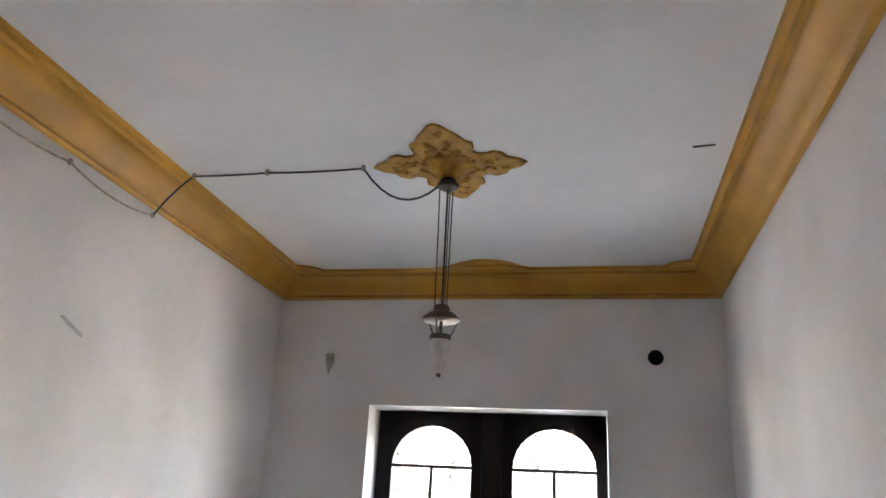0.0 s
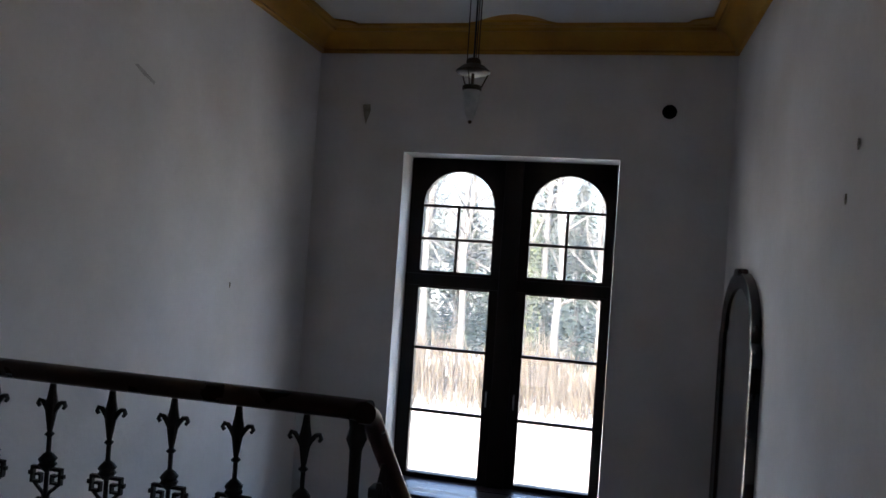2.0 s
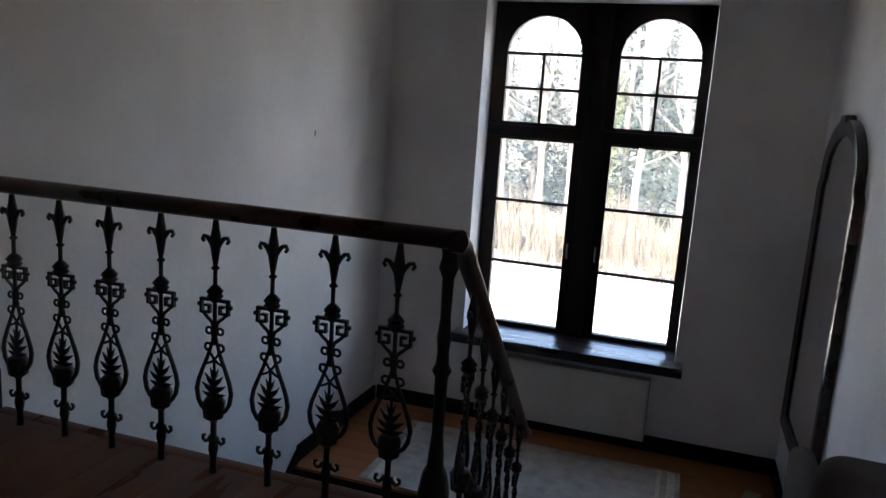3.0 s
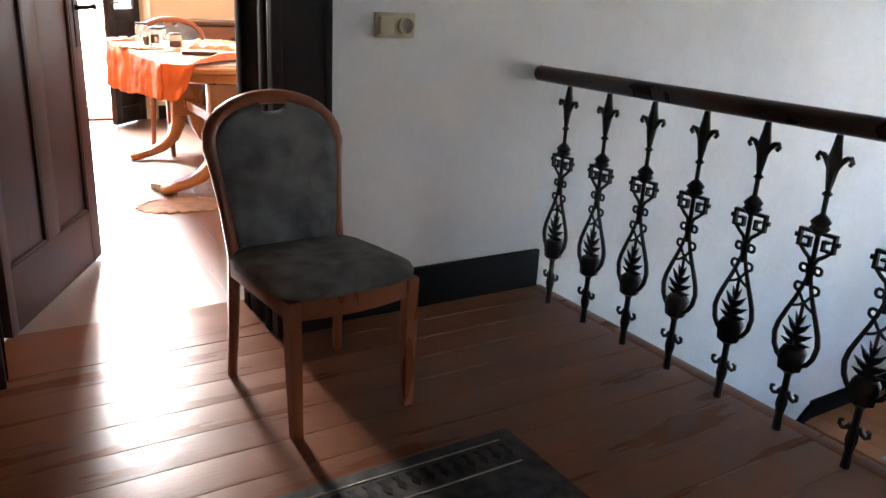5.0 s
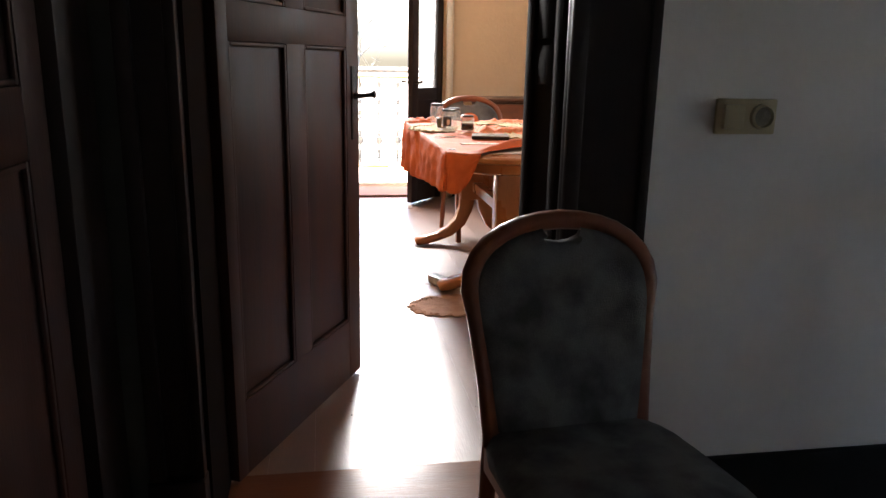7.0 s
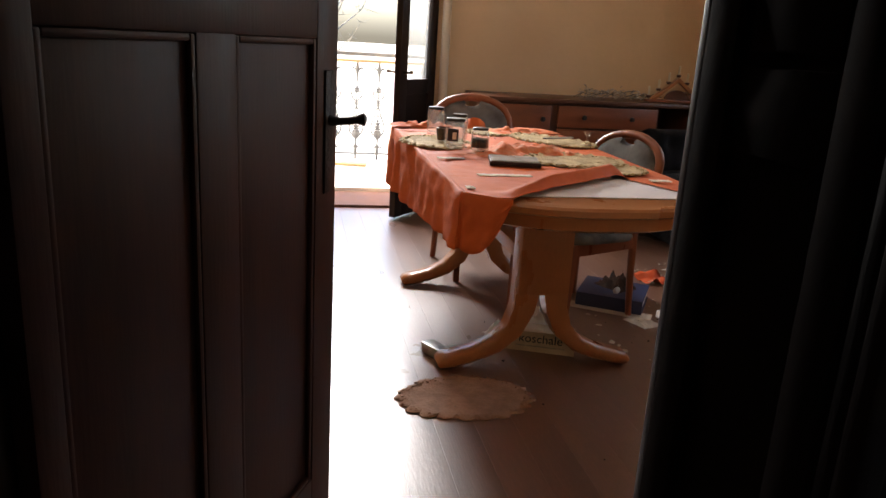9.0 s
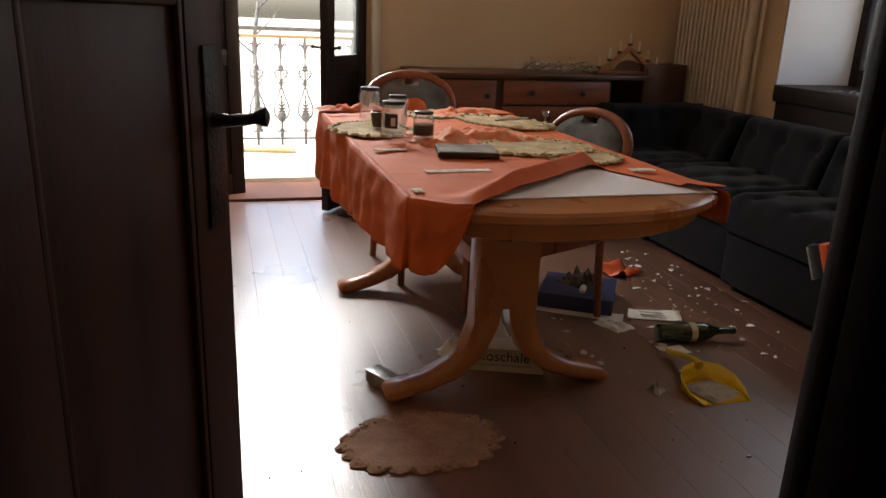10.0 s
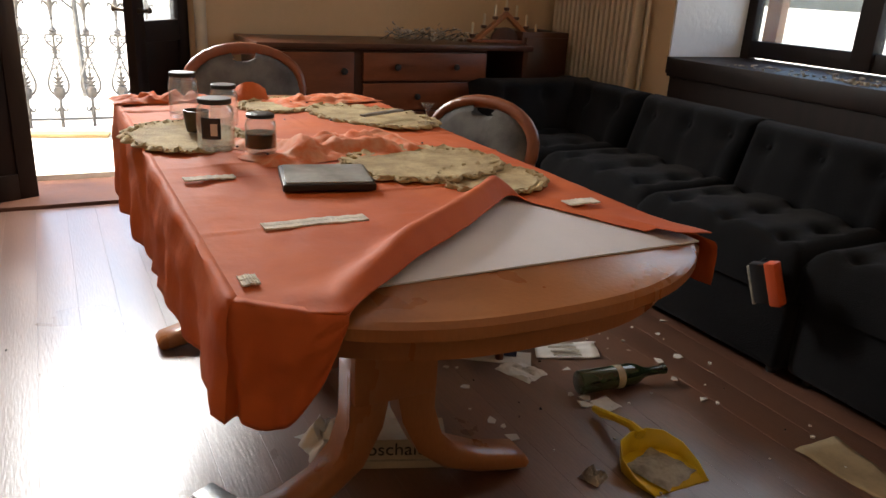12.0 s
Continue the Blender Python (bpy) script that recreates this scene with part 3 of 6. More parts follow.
def arched(x0, x1, z0, z1, n=14):
    """Outline of a pane: round head when z1 is above the spring."""
    r = (x1 - x0) / 2
    pts = [(x0, z0), (x1, z0)]
    return pts + [((x0 + x1) / 2 + r * math.cos(math.pi * i / n), z1 - r * 0.97 + r * 0.97 * math.sin(math.pi * i / n)) for i in range(n + 1)]


# outer frame with two arched holes above and two plain ones below
bm = B()
def ring_plate(bm, outer, hole, y0, y1):
    """Plate between an outer rectangle and a hole with the same number of points."""
    loops = [[(x, y0, z) for x, z in outer], [(x, y0, z) for x, z in hole], [(x, y1, z) for x, z in hole], [(x, y1, z) for x, z in outer]]
    loops.append(loops[0])
    rings(bm, loops, cap=False)


frame_x = ((wx0 + 0.002, -0.151), (-0.149, wx1 - 0.002))
for (gx0, gx1), (fx0, fx1) in zip(sash, frame_x):
    hole = arched(gx0, gx1, 1.213, 2.064)
    n = len(hole)
    ob = []
    for x, z in hole:
        cx, cz = (gx0 + gx1) / 2, 1.6
        if z <= 1.25:
            ob.append((fx0 if x < cx else fx1, 1.14))
        else:
            a = math.atan2(z - 1.76, x - cx)
            t = min((fx1 - cx) / max(1e-6, abs(math.cos(a))) if math.cos(a) > 0 else (cx - fx0) / max(1e-6, abs(math.cos(a))), (wz1 - 0.002 - 1.76) / max(1e-6, math.sin(a)) if math.sin(a) > 1e-3 else 9)
            ob.append((cx + t * math.cos(a), 1.76 + t * math.sin(a)))
    ring_plate(bm, ob, hole, WF, WF + 0.07)
    for cx, cz in ((fx0, wz1 - 0.002), (fx1, wz1 - 0.002)):
        s = 1 if cx == fx0 else -1
        rings(bm, [[(cx, y, cz), (cx + s * 0.28, y, cz), (cx, y, cz - 0.28)] for y in (WF, WF + 0.07)])
    ring_plate(bm, [(fx0, -0.558), (fx1, -0.558), (fx1, 1.14), (fx0, 1.14)], [(gx0, -0.500), (gx1, -0.500), (gx1, 1.066), (gx0, 1.066)], WF, WF + 0.07)
part("window_frame", bm, DARKWOOD, win, smooth=30)
part("centre_post", box(B(), -0.225, -0.075, WF - 0.03, WF + 0.005, -0.555, wz1 - 0.004, bevel=0.01), DARKWOOD, win)
part("transom", box(B(), wx0 + 0.004, wx1 - 0.004, WF - 0.022, WF + 0.004, 1.085, 1.185, bevel=0.01), DARKWOOD, win)
for gx0, gx1 in sash:
    for z in (1.765, 1.485):
        part("glazing_bar", box(B(), gx0 - 0.01, gx1 + 0.01, WF + 0.01, WF + 0.045, z - 0.011, z + 0.011), DARKWOOD, win)
    part("glazing_bar", box(B(), (gx0 + gx1) / 2 - 0.011, (gx0 + gx1) / 2 + 0.011, WF + 0.012, WF + 0.043, 1.20, 1.765), DARKWOOD, win)
    for z in (0.556, 0.025):
        part("glazing_bar", box(B(), gx0 - 0.01, gx1 + 0.01, WF + 0.01, WF + 0.045, z - 0.012, z + 0.012), DARKWOOD, win)
    p = part("pane", box(B(), gx0 - 0.01, gx1 + 0.01, WF + 0.028, WF + 0.032, -0.52, 2.08), PANE, win, smooth=0)
    p.visible_shadow = False
for x in (-0.265, -0.035):
    part("window_handle", tube(B(), [(x, WF - 0.012, 0.12), (x, WF - 0.035, 0.13), (x, WF - 0.035, 0.22), (x, WF - 0.02, 0.24)], 0.008, 6), STEEL, win)
sill = box(B(), wx0 - 0.06, wx1 + 0.06, WY - 0.17, WY - 0.001, -0.615, -0.535, bevel=0.01)
box(sill, wx0 + 0.004, wx1 - 0.004, WY - 0.01, WF, -0.558, -0.537)
single("window_sill", sill, SILLWOOD, "dark varnished wooden window sill", "window sill", kind="structure")

# panel radiator under the stair window
rad = thing("panel_radiator", "flat white panel radiator under the stair window", "radiator")
part("panel", box(B(), -0.86, 0.53, WY - 0.12, WY - 0.03, LOW + 0.11, -0.70, bevel=0.012), WHITEMETAL, rad)
part("grille", box(B(), -0.86, 0.53, WY - 0.125, WY - 0.025, -0.699, -0.685, bevel=0.004), WHITEMETAL, rad)
for x in (-0.7, 0.28):
    part("bracket", box(B(), x, x + 0.04, WY - 0.03, WY - 0.001, LOW + 0.25, LOW + 0.4), WHITEMETAL, rad)

# carpet on the half landing
carpet = thing("half_landing_carpet", "worn grey-beige carpet with pale borders on the half landing", "carpet", pose(0, 0, LOW))
part("weave", box(B(), -1.31, 0.825, 5.34, 6.44, 0.0005, 0.012, bevel=0.004), RUGLIGHT, carpet)
for x0, x1 in ((-1.25, -1.19), (0.66, 0.69), (0.735, 0.79)):
    part("border_stripe", box(B(), x0, x1, 5.36, 6.42, 0.0115, 0.0135, bevel=0.0008), LACE, carpet, "pale border stripe")
single("floor_lath", box(B(), -0.055, 0.055, -0.36, 0.36, 0.0, 0.014, pose(1.245, 6.02, LOW + 0.001, 0, 0, -14), bevel=0.003), CARD, "pale narrow board lying on the half landing", "board")

# mirror on the east wall
mir = thing("wall_mirror", "tall arched mirror in a dark polished wooden frame", "mirror")
def mirror_outline(k0, k1, zb):
    c, pts = 5.845, []
    w, top, sh = 0.61 - k0, 1.37 - k0, 0.94
    pts += [(c - w, zb + k1), (c + w, zb + k1), (c + w, sh), (c + w - 0.05, sh + 0.04)]
    pts += [(c + (w - 0.05) * math.cos(math.pi * i / 12), sh + 0.06 + (top - sh - 0.06) * math.sin(math.pi * i / 12)) for i in range(13)]
    return pts + [(c - w + 0.05, sh + 0.04), (c - w, sh)]


o, i_ = mirror_outline(0, 0, -0.76), mirror_outline(0.10, 0.10, -0.76)
bm = B()
loops = [[(EX - d, y, z) for y, z in pts] for d, pts in ((0.002, o), (0.055, o), (0.062, mirror_outline(0.03, 0.03, -0.76)), (0.045, i_), (0.02, i_))]
rings(bm, loops + [loops[0]], cap=False)
part("frame", bm, MIRRORFRAME, mir)
part("mirror_glass", slab(B(), i_, 0, 0.012, Matrix(((0, 0, 1, EX - 0.034), (1, 0, 0, 0), (0, 1, 0, 0), (0, 0, 0, 1)))), MIRROR, mir, "silvered mirror glass", smooth=0)
part("crest", box(B(), EX - 0.07, EX - 0.004, 5.765, 5.925, 1.34, 1.39, bevel=0.02), MIRRORFRAME, mir)

# ---- railing ----
def baluster_mesh():
    bm = B()
    lathe(bm, [(0.013, 0.0), (0.011, 0.05), (0.017, 0.085), (0.015, 0.105), (0.010, 0.135), (0.010, 0.178), (0.016, 0.188), (0.033, 0.198), (0.036, 0.225), (0.039, 0.248), (0.030, 0.264), (0.010, 0.270), (0.006, 0.29), (0.005, 0.385), (0.004, 0.40)], 8)
    lathe(bm, [(0.006, 0.448), (0.012, 0.462), (0.010, 0.478), (0.015, 0.492), (0.012, 0.506), (0.007, 0.52), (0.007, 0.59), (0.018, 0.600), (0.028, 0.612), (0.022, 0.620), (0.028, 0.630), (0.019, 0.641), (0.012, 0.648), (0.007, 0.652), (0.007, 0.698),
               (0.015, 0.706), (0.007, 0.715), (0.009, 0.724), (0.020, 0.795), (0.012, 0.835), (0.009, 0.862)], 8)
    for s in (-1, 1):
        tube(bm, [(s * 0.010, 0, 0.128), (s * 0.020, 0, 0.112), (s * 0.032, 0, 0.106), (s * 0.041, 0, 0.114), (s * 0.040, 0, 0.126), (s * 0.032, 0, 0.128)], [0.008, 0.007, 0.006, 0.006, 0.006, 0.005], 6)
        tube(bm, [(s * 0.006, 0, 0.770), (s * 0.018, 0, 0.790), (s * 0.032, 0, 0.806), (s * 0.044, 0, 0.808), (s * 0.049, 0, 0.797), (s * 0.042, 0, 0.789)], [0.009, 0.0085, 0.0075, 0.007, 0.0065, 0.006], 6)
        # loops above and below the knot
        for cx, cz, r in ((0.021, 0.496, 0.011), (0.024, 0.440, 0.012)):
            tube(bm, [(s * (cx + r * math.cos(a)), 0, cz + r * math.sin(a)) for a in [math.pi * q / 5 for q in range(11)]], 0.0048, 5)
        # teardrop with crossing strands at its neck
        tube(bm, [(s * 0.006, 0, 0.468), (s * 0.014, 0, 0.440), (s * 0.026, 0, 0.405), (s * 0.044, 0, 0.362), (s * 0.060, 0, 0.320), (s * 0.066, 0, 0.288), (s * 0.060, 0, 0.252), (s * 0.046, 0, 0.228), (s * 0.028, 0, 0.216)], [0.0055, 0.006, 0.0065, 0.007, 0.0075, 0.008, 0.008, 0.0075, 0.007], 6)
        tube(bm, [(s * 0.022, 0.001, 0.428), (s * 0.006, 0.001, 0.405), (-s * 0.012, 0.001, 0.388), (-s * 0.030, 0.001, 0.380)], 0.0045, 5)
        # brackets and key pattern
        tube(bm, [(s * 0.004, 0, 0.505), (s * 0.012, 0, 0.526), (s * 0.030, 0, 0.540), (s * 0.046, 0, 0.556)], [0.007, 0.0065, 0.006, 0.006], 5)
        key = [(0.008, 0.600), (0.050, 0.600), (0.050, 0.557), (0.020, 0.557), (0.020, 0.580), (0.034, 0.580)]
        for k, ((xa, za), (xb, zb)) in enumerate(zip(key, key[1:])):
            w = 0.0045 if k < 2 else 0.0035
            box(bm, min(s * xa, s * xb) - w, max(s * xa, s * xb) + w, -0.007, 0.007, min(za, zb) - w, max(za, zb) + w)
        box(bm, min(s * 0.054, s * 0.064), max(s * 0.054, s * 0.064), -0.005, 0.005, 0.575, 0.587)
        # leaf spikes in the teardrop
        for z, w, h in ((0.272, 0.046, 0.010), (0.290, 0.047, 0.024), (0.312, 0.036, 0.036), (0.335, 0.016, 0.034)):
            rings(bm, [[(0, y, z - 0.014), (s * w * 0.6, y * 0.8, z - 0.004 + h * 0.3), (s * w, y * 0.3, z + h), (s * w * 0.45, y * 0.8, z + h * 0.45 + 0.004), (0, y, z + 0.014)] for y in (-0.006, 0.006)])
    return mesh_of("baluster", bm, IRON)


BAL = baluster_mesh()
RY = 2.915
railing = thing("stair_railing", "black cast-iron railing with ornate balusters and dark handrail", "railing")
bm = B()
def rail_section(p, ux, uy, k=1.0):
    return [(p[0] + ux * a * k, p[1] + uy * a * k, p[2] + b * k) for a, b in ((-0.026, -0.020), (-0.031, -0.006), (-0.031, 0.008), (-0.024, 0.020), (-0.013, 0.026), (0, 0.028), (0.013, 0.026), (0.024, 0.020), (0.031, 0.008), (0.031, -0.006), (0.026, -0.020), (0.016, -0.029), (-0.016, -0.029))]


rings(bm, [rail_section((x, RY + 0.01, 0.893), 0, 1) for x in (WX + 0.001, -0.9, -0.045)] + [rail_section((0.032, RY + 0.0, 0.893), 0.35, 0.9, 1.05)])
rings(bm, [rail_section((0.032, RY - 0.03, 0.893), 1, 0, 1.05), rail_section((0.032, RY + 0.03, 0.868), 1, 0), rail_section((0.032, 4.12, -0.150), 1, 0), rail_section((0.032, 4.19, -0.21), 1, 0), rail_section((0.032, 4.25, -0.23), 1, 0, 0.9)])
part("handrail", bm, RAILWOOD, railing, "dark polished wooden handrail", smooth=50)
for k in range(8):
    part("baluster", BAL, None, railing, m=pose(-1.622 + 0.2105 * k, RY, 0))
part("newel_post", lathe(B(), [(0.055, 0.0), (0.058, 0.02), (0.045, 0.05), (0.05, 0.11), (0.040, 0.17), (0.026, 0.20), (0.024, 0.24), (0.018, 0.30), (0.020, 0.48), (0.030, 0.50), (0.020, 0.52), (0.018, 0.56), (0.022, 0.60), (0.016, 0.66), (0.018, 0.78), (0.030, 0.81), (0.022, 0.84), (0.026, 0.866)], 12, Matrix.Translation((0.004, RY, 0))), IRON, railing)
for k in range(1, 7):
    part("baluster", BAL, None, railing, m=pose(0.03, RY + 0.01 + 0.195 * k, -0.815 * 0.195 * k - 0.01, 0, 0, 90))

# ---- light switch with socket ----
sw = thing("switch_plate", "aged cream plastic light switch and socket on the wall", "switch", pose(WX + 0.001, 2.274, 1.05, 90, 0, 90))
part("plate", box(B(), -0.076, 0.076, -0.041, 0.041, 0.0, 0.012, bevel=0.005), PLASTIC, sw)
part("rocker", box(B(), -0.062, -0.010, -0.028, 0.028, 0.010, 0.024, bevel=0.005), PLASTIC, sw)
part("socket_ring", lathe(B(), [(0.030, 0.008), (0.030, 0.024), (0.024, 0.026), (0.022, 0.014), (0.004, 0.013)], 20, Matrix.Translation((0.038, 0, 0))), PLASTIC, sw)
part("socket_well", lathe(B(), [(0.0215, 0.012), (0.0215, 0.0175), (0.003, 0.0176)], 20, Matrix.Translation((0.038, 0, 0))), DUST, sw, "grey socket well")

# ---- doors ----
def panel_door(w, h, t, rows, stile=0.10, mid=0.11, first=0.10):
    """Frame pieces of a panelled door in x 0..w, y -t/2..t/2; returns panels."""
    c = (first + w - stile) / 2
    frame_bm, panel_list = B(), []
    box(frame_bm, 0, first, -t / 2, t / 2, 0, h, bevel=0.004)
    box(frame_bm, w - stile, w, -t / 2, t / 2, 0, h, bevel=0.004)
    zs = [0.0] + rows + [h]
    for a, b in zip(zs[0::2], zs[1::2]):
        box(frame_bm, first - 0.002, w - stile + 0.002, -t / 2 + 0.001, t / 2 - 0.001, a, b, bevel=0.004)
    for a, b in zip(zs[1::2], zs[2::2]):
        box(frame_bm, c - mid / 2, c + mid / 2, -t / 2 + 0.001, t / 2 - 0.001, a - 0.002, b + 0.002, bevel=0.004)
        for x0, x1 in ((first, c - mid / 2), (c + mid / 2, w - stile)):
            panel_list.append((x0, x1, a, b))
    return frame_bm, panel_list


def lever(bm, s):
    """Short scrolled handle standing off the face s."""
    tube(bm, [(0, 0, 0), (0.0, s * 0.025, 0), (0.006, s * 0.045, 0.002), (0.012, s * 0.056, 0.004), (0.018, s * 0.066, 0.005), (0.020, s * 0.072, 0.006), (0.021, s * 0.076, 0.006)], [0.013, 0.0085, 0.0085, 0.008, 0.013, 0.014, 0.005], 10)
    return bm


def door(name, label, m, w, h, mat, rows, handle_x, first=0.10):
    d = thing(name, label, "door", m, kind="structure")
    fb, panels = panel_door(w, h, 0.042, rows, first=first)
    part("leaf_frame", fb, mat, d)
    for x0, x1, a, b in panels:
        part("panel", box(B(), x0 - 0.004, x1 + 0.004, -0.008, 0.008, a - 0.004, b + 0.004, bevel=0.003), mat, d)
        bead = B()
        for s in (-1, 1):
            y0, y1 = (0.008, 0.019) if s > 0 else (-0.019, -0.008)
            for q in ((x0, x0 + 0.012, a, b), (x1 - 0.012, x1, a, b), (x0 + 0.012, x1 - 0.012, a, a + 0.012), (x0 + 0.012, x1 - 0.012, b - 0.012, b)):
                box(bead, q[0] + 0.0005, q[1] - 0.0005, y0, y1, q[2] + 0.0005, q[3] - 0.0005, bevel=0.004)
        part("panel_bead", bead, mat, d)
    part("lock_plate", box(box(B(), handle_x - 0.022, handle_x + 0.022, -0.026, -0.0205, 0.88, 1.13, bevel=0.002), handle_x - 0.022, handle_x + 0.022, 0.0205, 0.026, 0.88, 1.13, bevel=0.002), IRON, d)
    for s in (-1, 1):
        part("door_handle", lever(B(), s), IRON, d, "black iron lever handle", m=pose(handle_x, s * 0.022, 1.03))
        part("keyhole", lathe(B(), [(0.006, 0), (0.006, 0.0015)], 10, pose(handle_x, s * 0.026, 0.94, 90 * s, 0, 0)), BLACKPLASTIC, d)
    return d


hinge, free = Vector((-2.10, 1.028)), Vector((-2.866, 1.404))
ang = math.degrees(math.atan2(free.y - hinge.y, free.x - hinge.x))
door("door_1", "open brown panelled wooden door into the dining room", pose(hinge.x, hinge.y, 0.012, 0, 0, ang), (free - hinge).length, 2.0, DOORWOOD, [0.225, 1.19, 1.29, 1.88], (free - hinge).length - 0.045, 0.05)
# frame of the dining room door: lining through the wall and casing on both sides
cas = thing("door_casing", "dark wooden door lining and casing", "door frame", kind="structure")
part("lining", box(B(), DX - 0.004, WX + 0.004, door_y0 - 0.03, door_y0, 0.0, door_top), MATTDARK, cas)
part("lining", box(B(), DX - 0.004, WX + 0.004, door_y1 + 0.012, door_y1 + 0.03, 0.0, door_top), MATTDARK, cas)
for x0, x1, z0, z1, back in ((DX - 0.004, DX + 0.06, 0.0, door_top, 0), (WX - 0.055, WX + 0.004, 0.0, door_top, 0), (DX + 0.06, WX - 0.055, 0.0, 0.24, 0.004), (DX + 0.06, WX - 0.055, 1.11, 1.205, 0.008), (DX + 0.06, WX - 0.055, 1.90, door_top, 0.004)):
    part("reveal_rail", box(B(), x0 + 0.0005, x1 - 0.0005, door_y1 + back, door_y1 + 0.0115, z0 + 0.0005, z1 - 0.0005, bevel=0.0015), MATTDARK, cas)
part("lining", box(B(), DX - 0.004, WX + 0.004, door_y0 - 0.03, door_y1 + 0.03, door_top, door_top + 0.03), MATTDARK, cas)
for y0, y1 in ((door_y0 - 0.13, door_y0 - 0.01), (door_y1 + 0.01, door_y1 + 0.215)):
    bm = box(B(), WX + 0.001, WX + 0.03, y0, y1, 0.0, door_top + 0.13, bevel=0.004)
    box(bm, WX + 0.02, WX + 0.05, y0, y0 + 0.035, 0.0, door_top + 0.13, bevel=0.006)
    box(bm, WX + 0.02, WX + 0.042, y1 - 0.025, y1, 0.0, door_top + 0.13, bevel=0.006)
    box(bm, WX + 0.001, WX + 0.06, y0 - 0.004, y1 + 0.004, 0.0, 0.22, bevel=0.006)
    part("casing", bm, DARKWOOD, cas)
    part("casing", box(B(), DX - 0.04, DX - 0.013, y0, min(y1, y0 + 0.13), 0.0, door_top + 0.13, bevel=0.006), DARKWOOD, cas)
part("casing", box(B(), WX + 0.001, WX + 0.045, door_y0 - 0.13, door_y1 + 0.215, door_top + 0.01, door_top + 0.15, bevel=0.006), DARKWOOD, cas)
part("reveal_panel", box(B(), DX + 0.075, WX - 0.07, door_y1 + 0.008, door_y1 + 0.0118, 1.22, 1.885, bevel=0.003), MATTDARK, cas)
single("threshold", box(B(), -2.1425, WX - 0.0005, door_y0, door_y1, -0.02, 0.0006), PLANK_Y, "worn red-brown wooden door threshold", "threshold", kind="structure")
# closed side door on the landing
door("door_2", "dark panelled wooden door standing closed on the landing", pose(-1.58, 0.80, 0.012, 0, 0, 0), 0.86, 2.0, DOORWOOD, [0.28, 0.98, 1.10, 1.88], 0.81)
structure("wall_corner_strip", [(WX + 0.0005, WX + 0.006, 0.781, door_y0 - 0.1345, 0.0, 2.4)], DARKGREEN, "dull grey-green painted wall strip between the doors")
cas2 = thing("side_door_casing", "dark wooden casing of the landing side door", "door frame", kind="structure")
part("casing", box(B(), -0.71, -0.60, 0.779, 0.835, 0, 2.12, bevel=0.006), DARKWOOD, cas2)
part("casing", box(B(), -1.79, -1.59, 0.779, 0.845, 0, 2.12, bevel=0.006), DARKWOOD, cas2)
part("casing", box(B(), -1.79, -0.60, 0.779, 0.848, 2.02, 2.13, bevel=0.006), DARKWOOD, cas2)



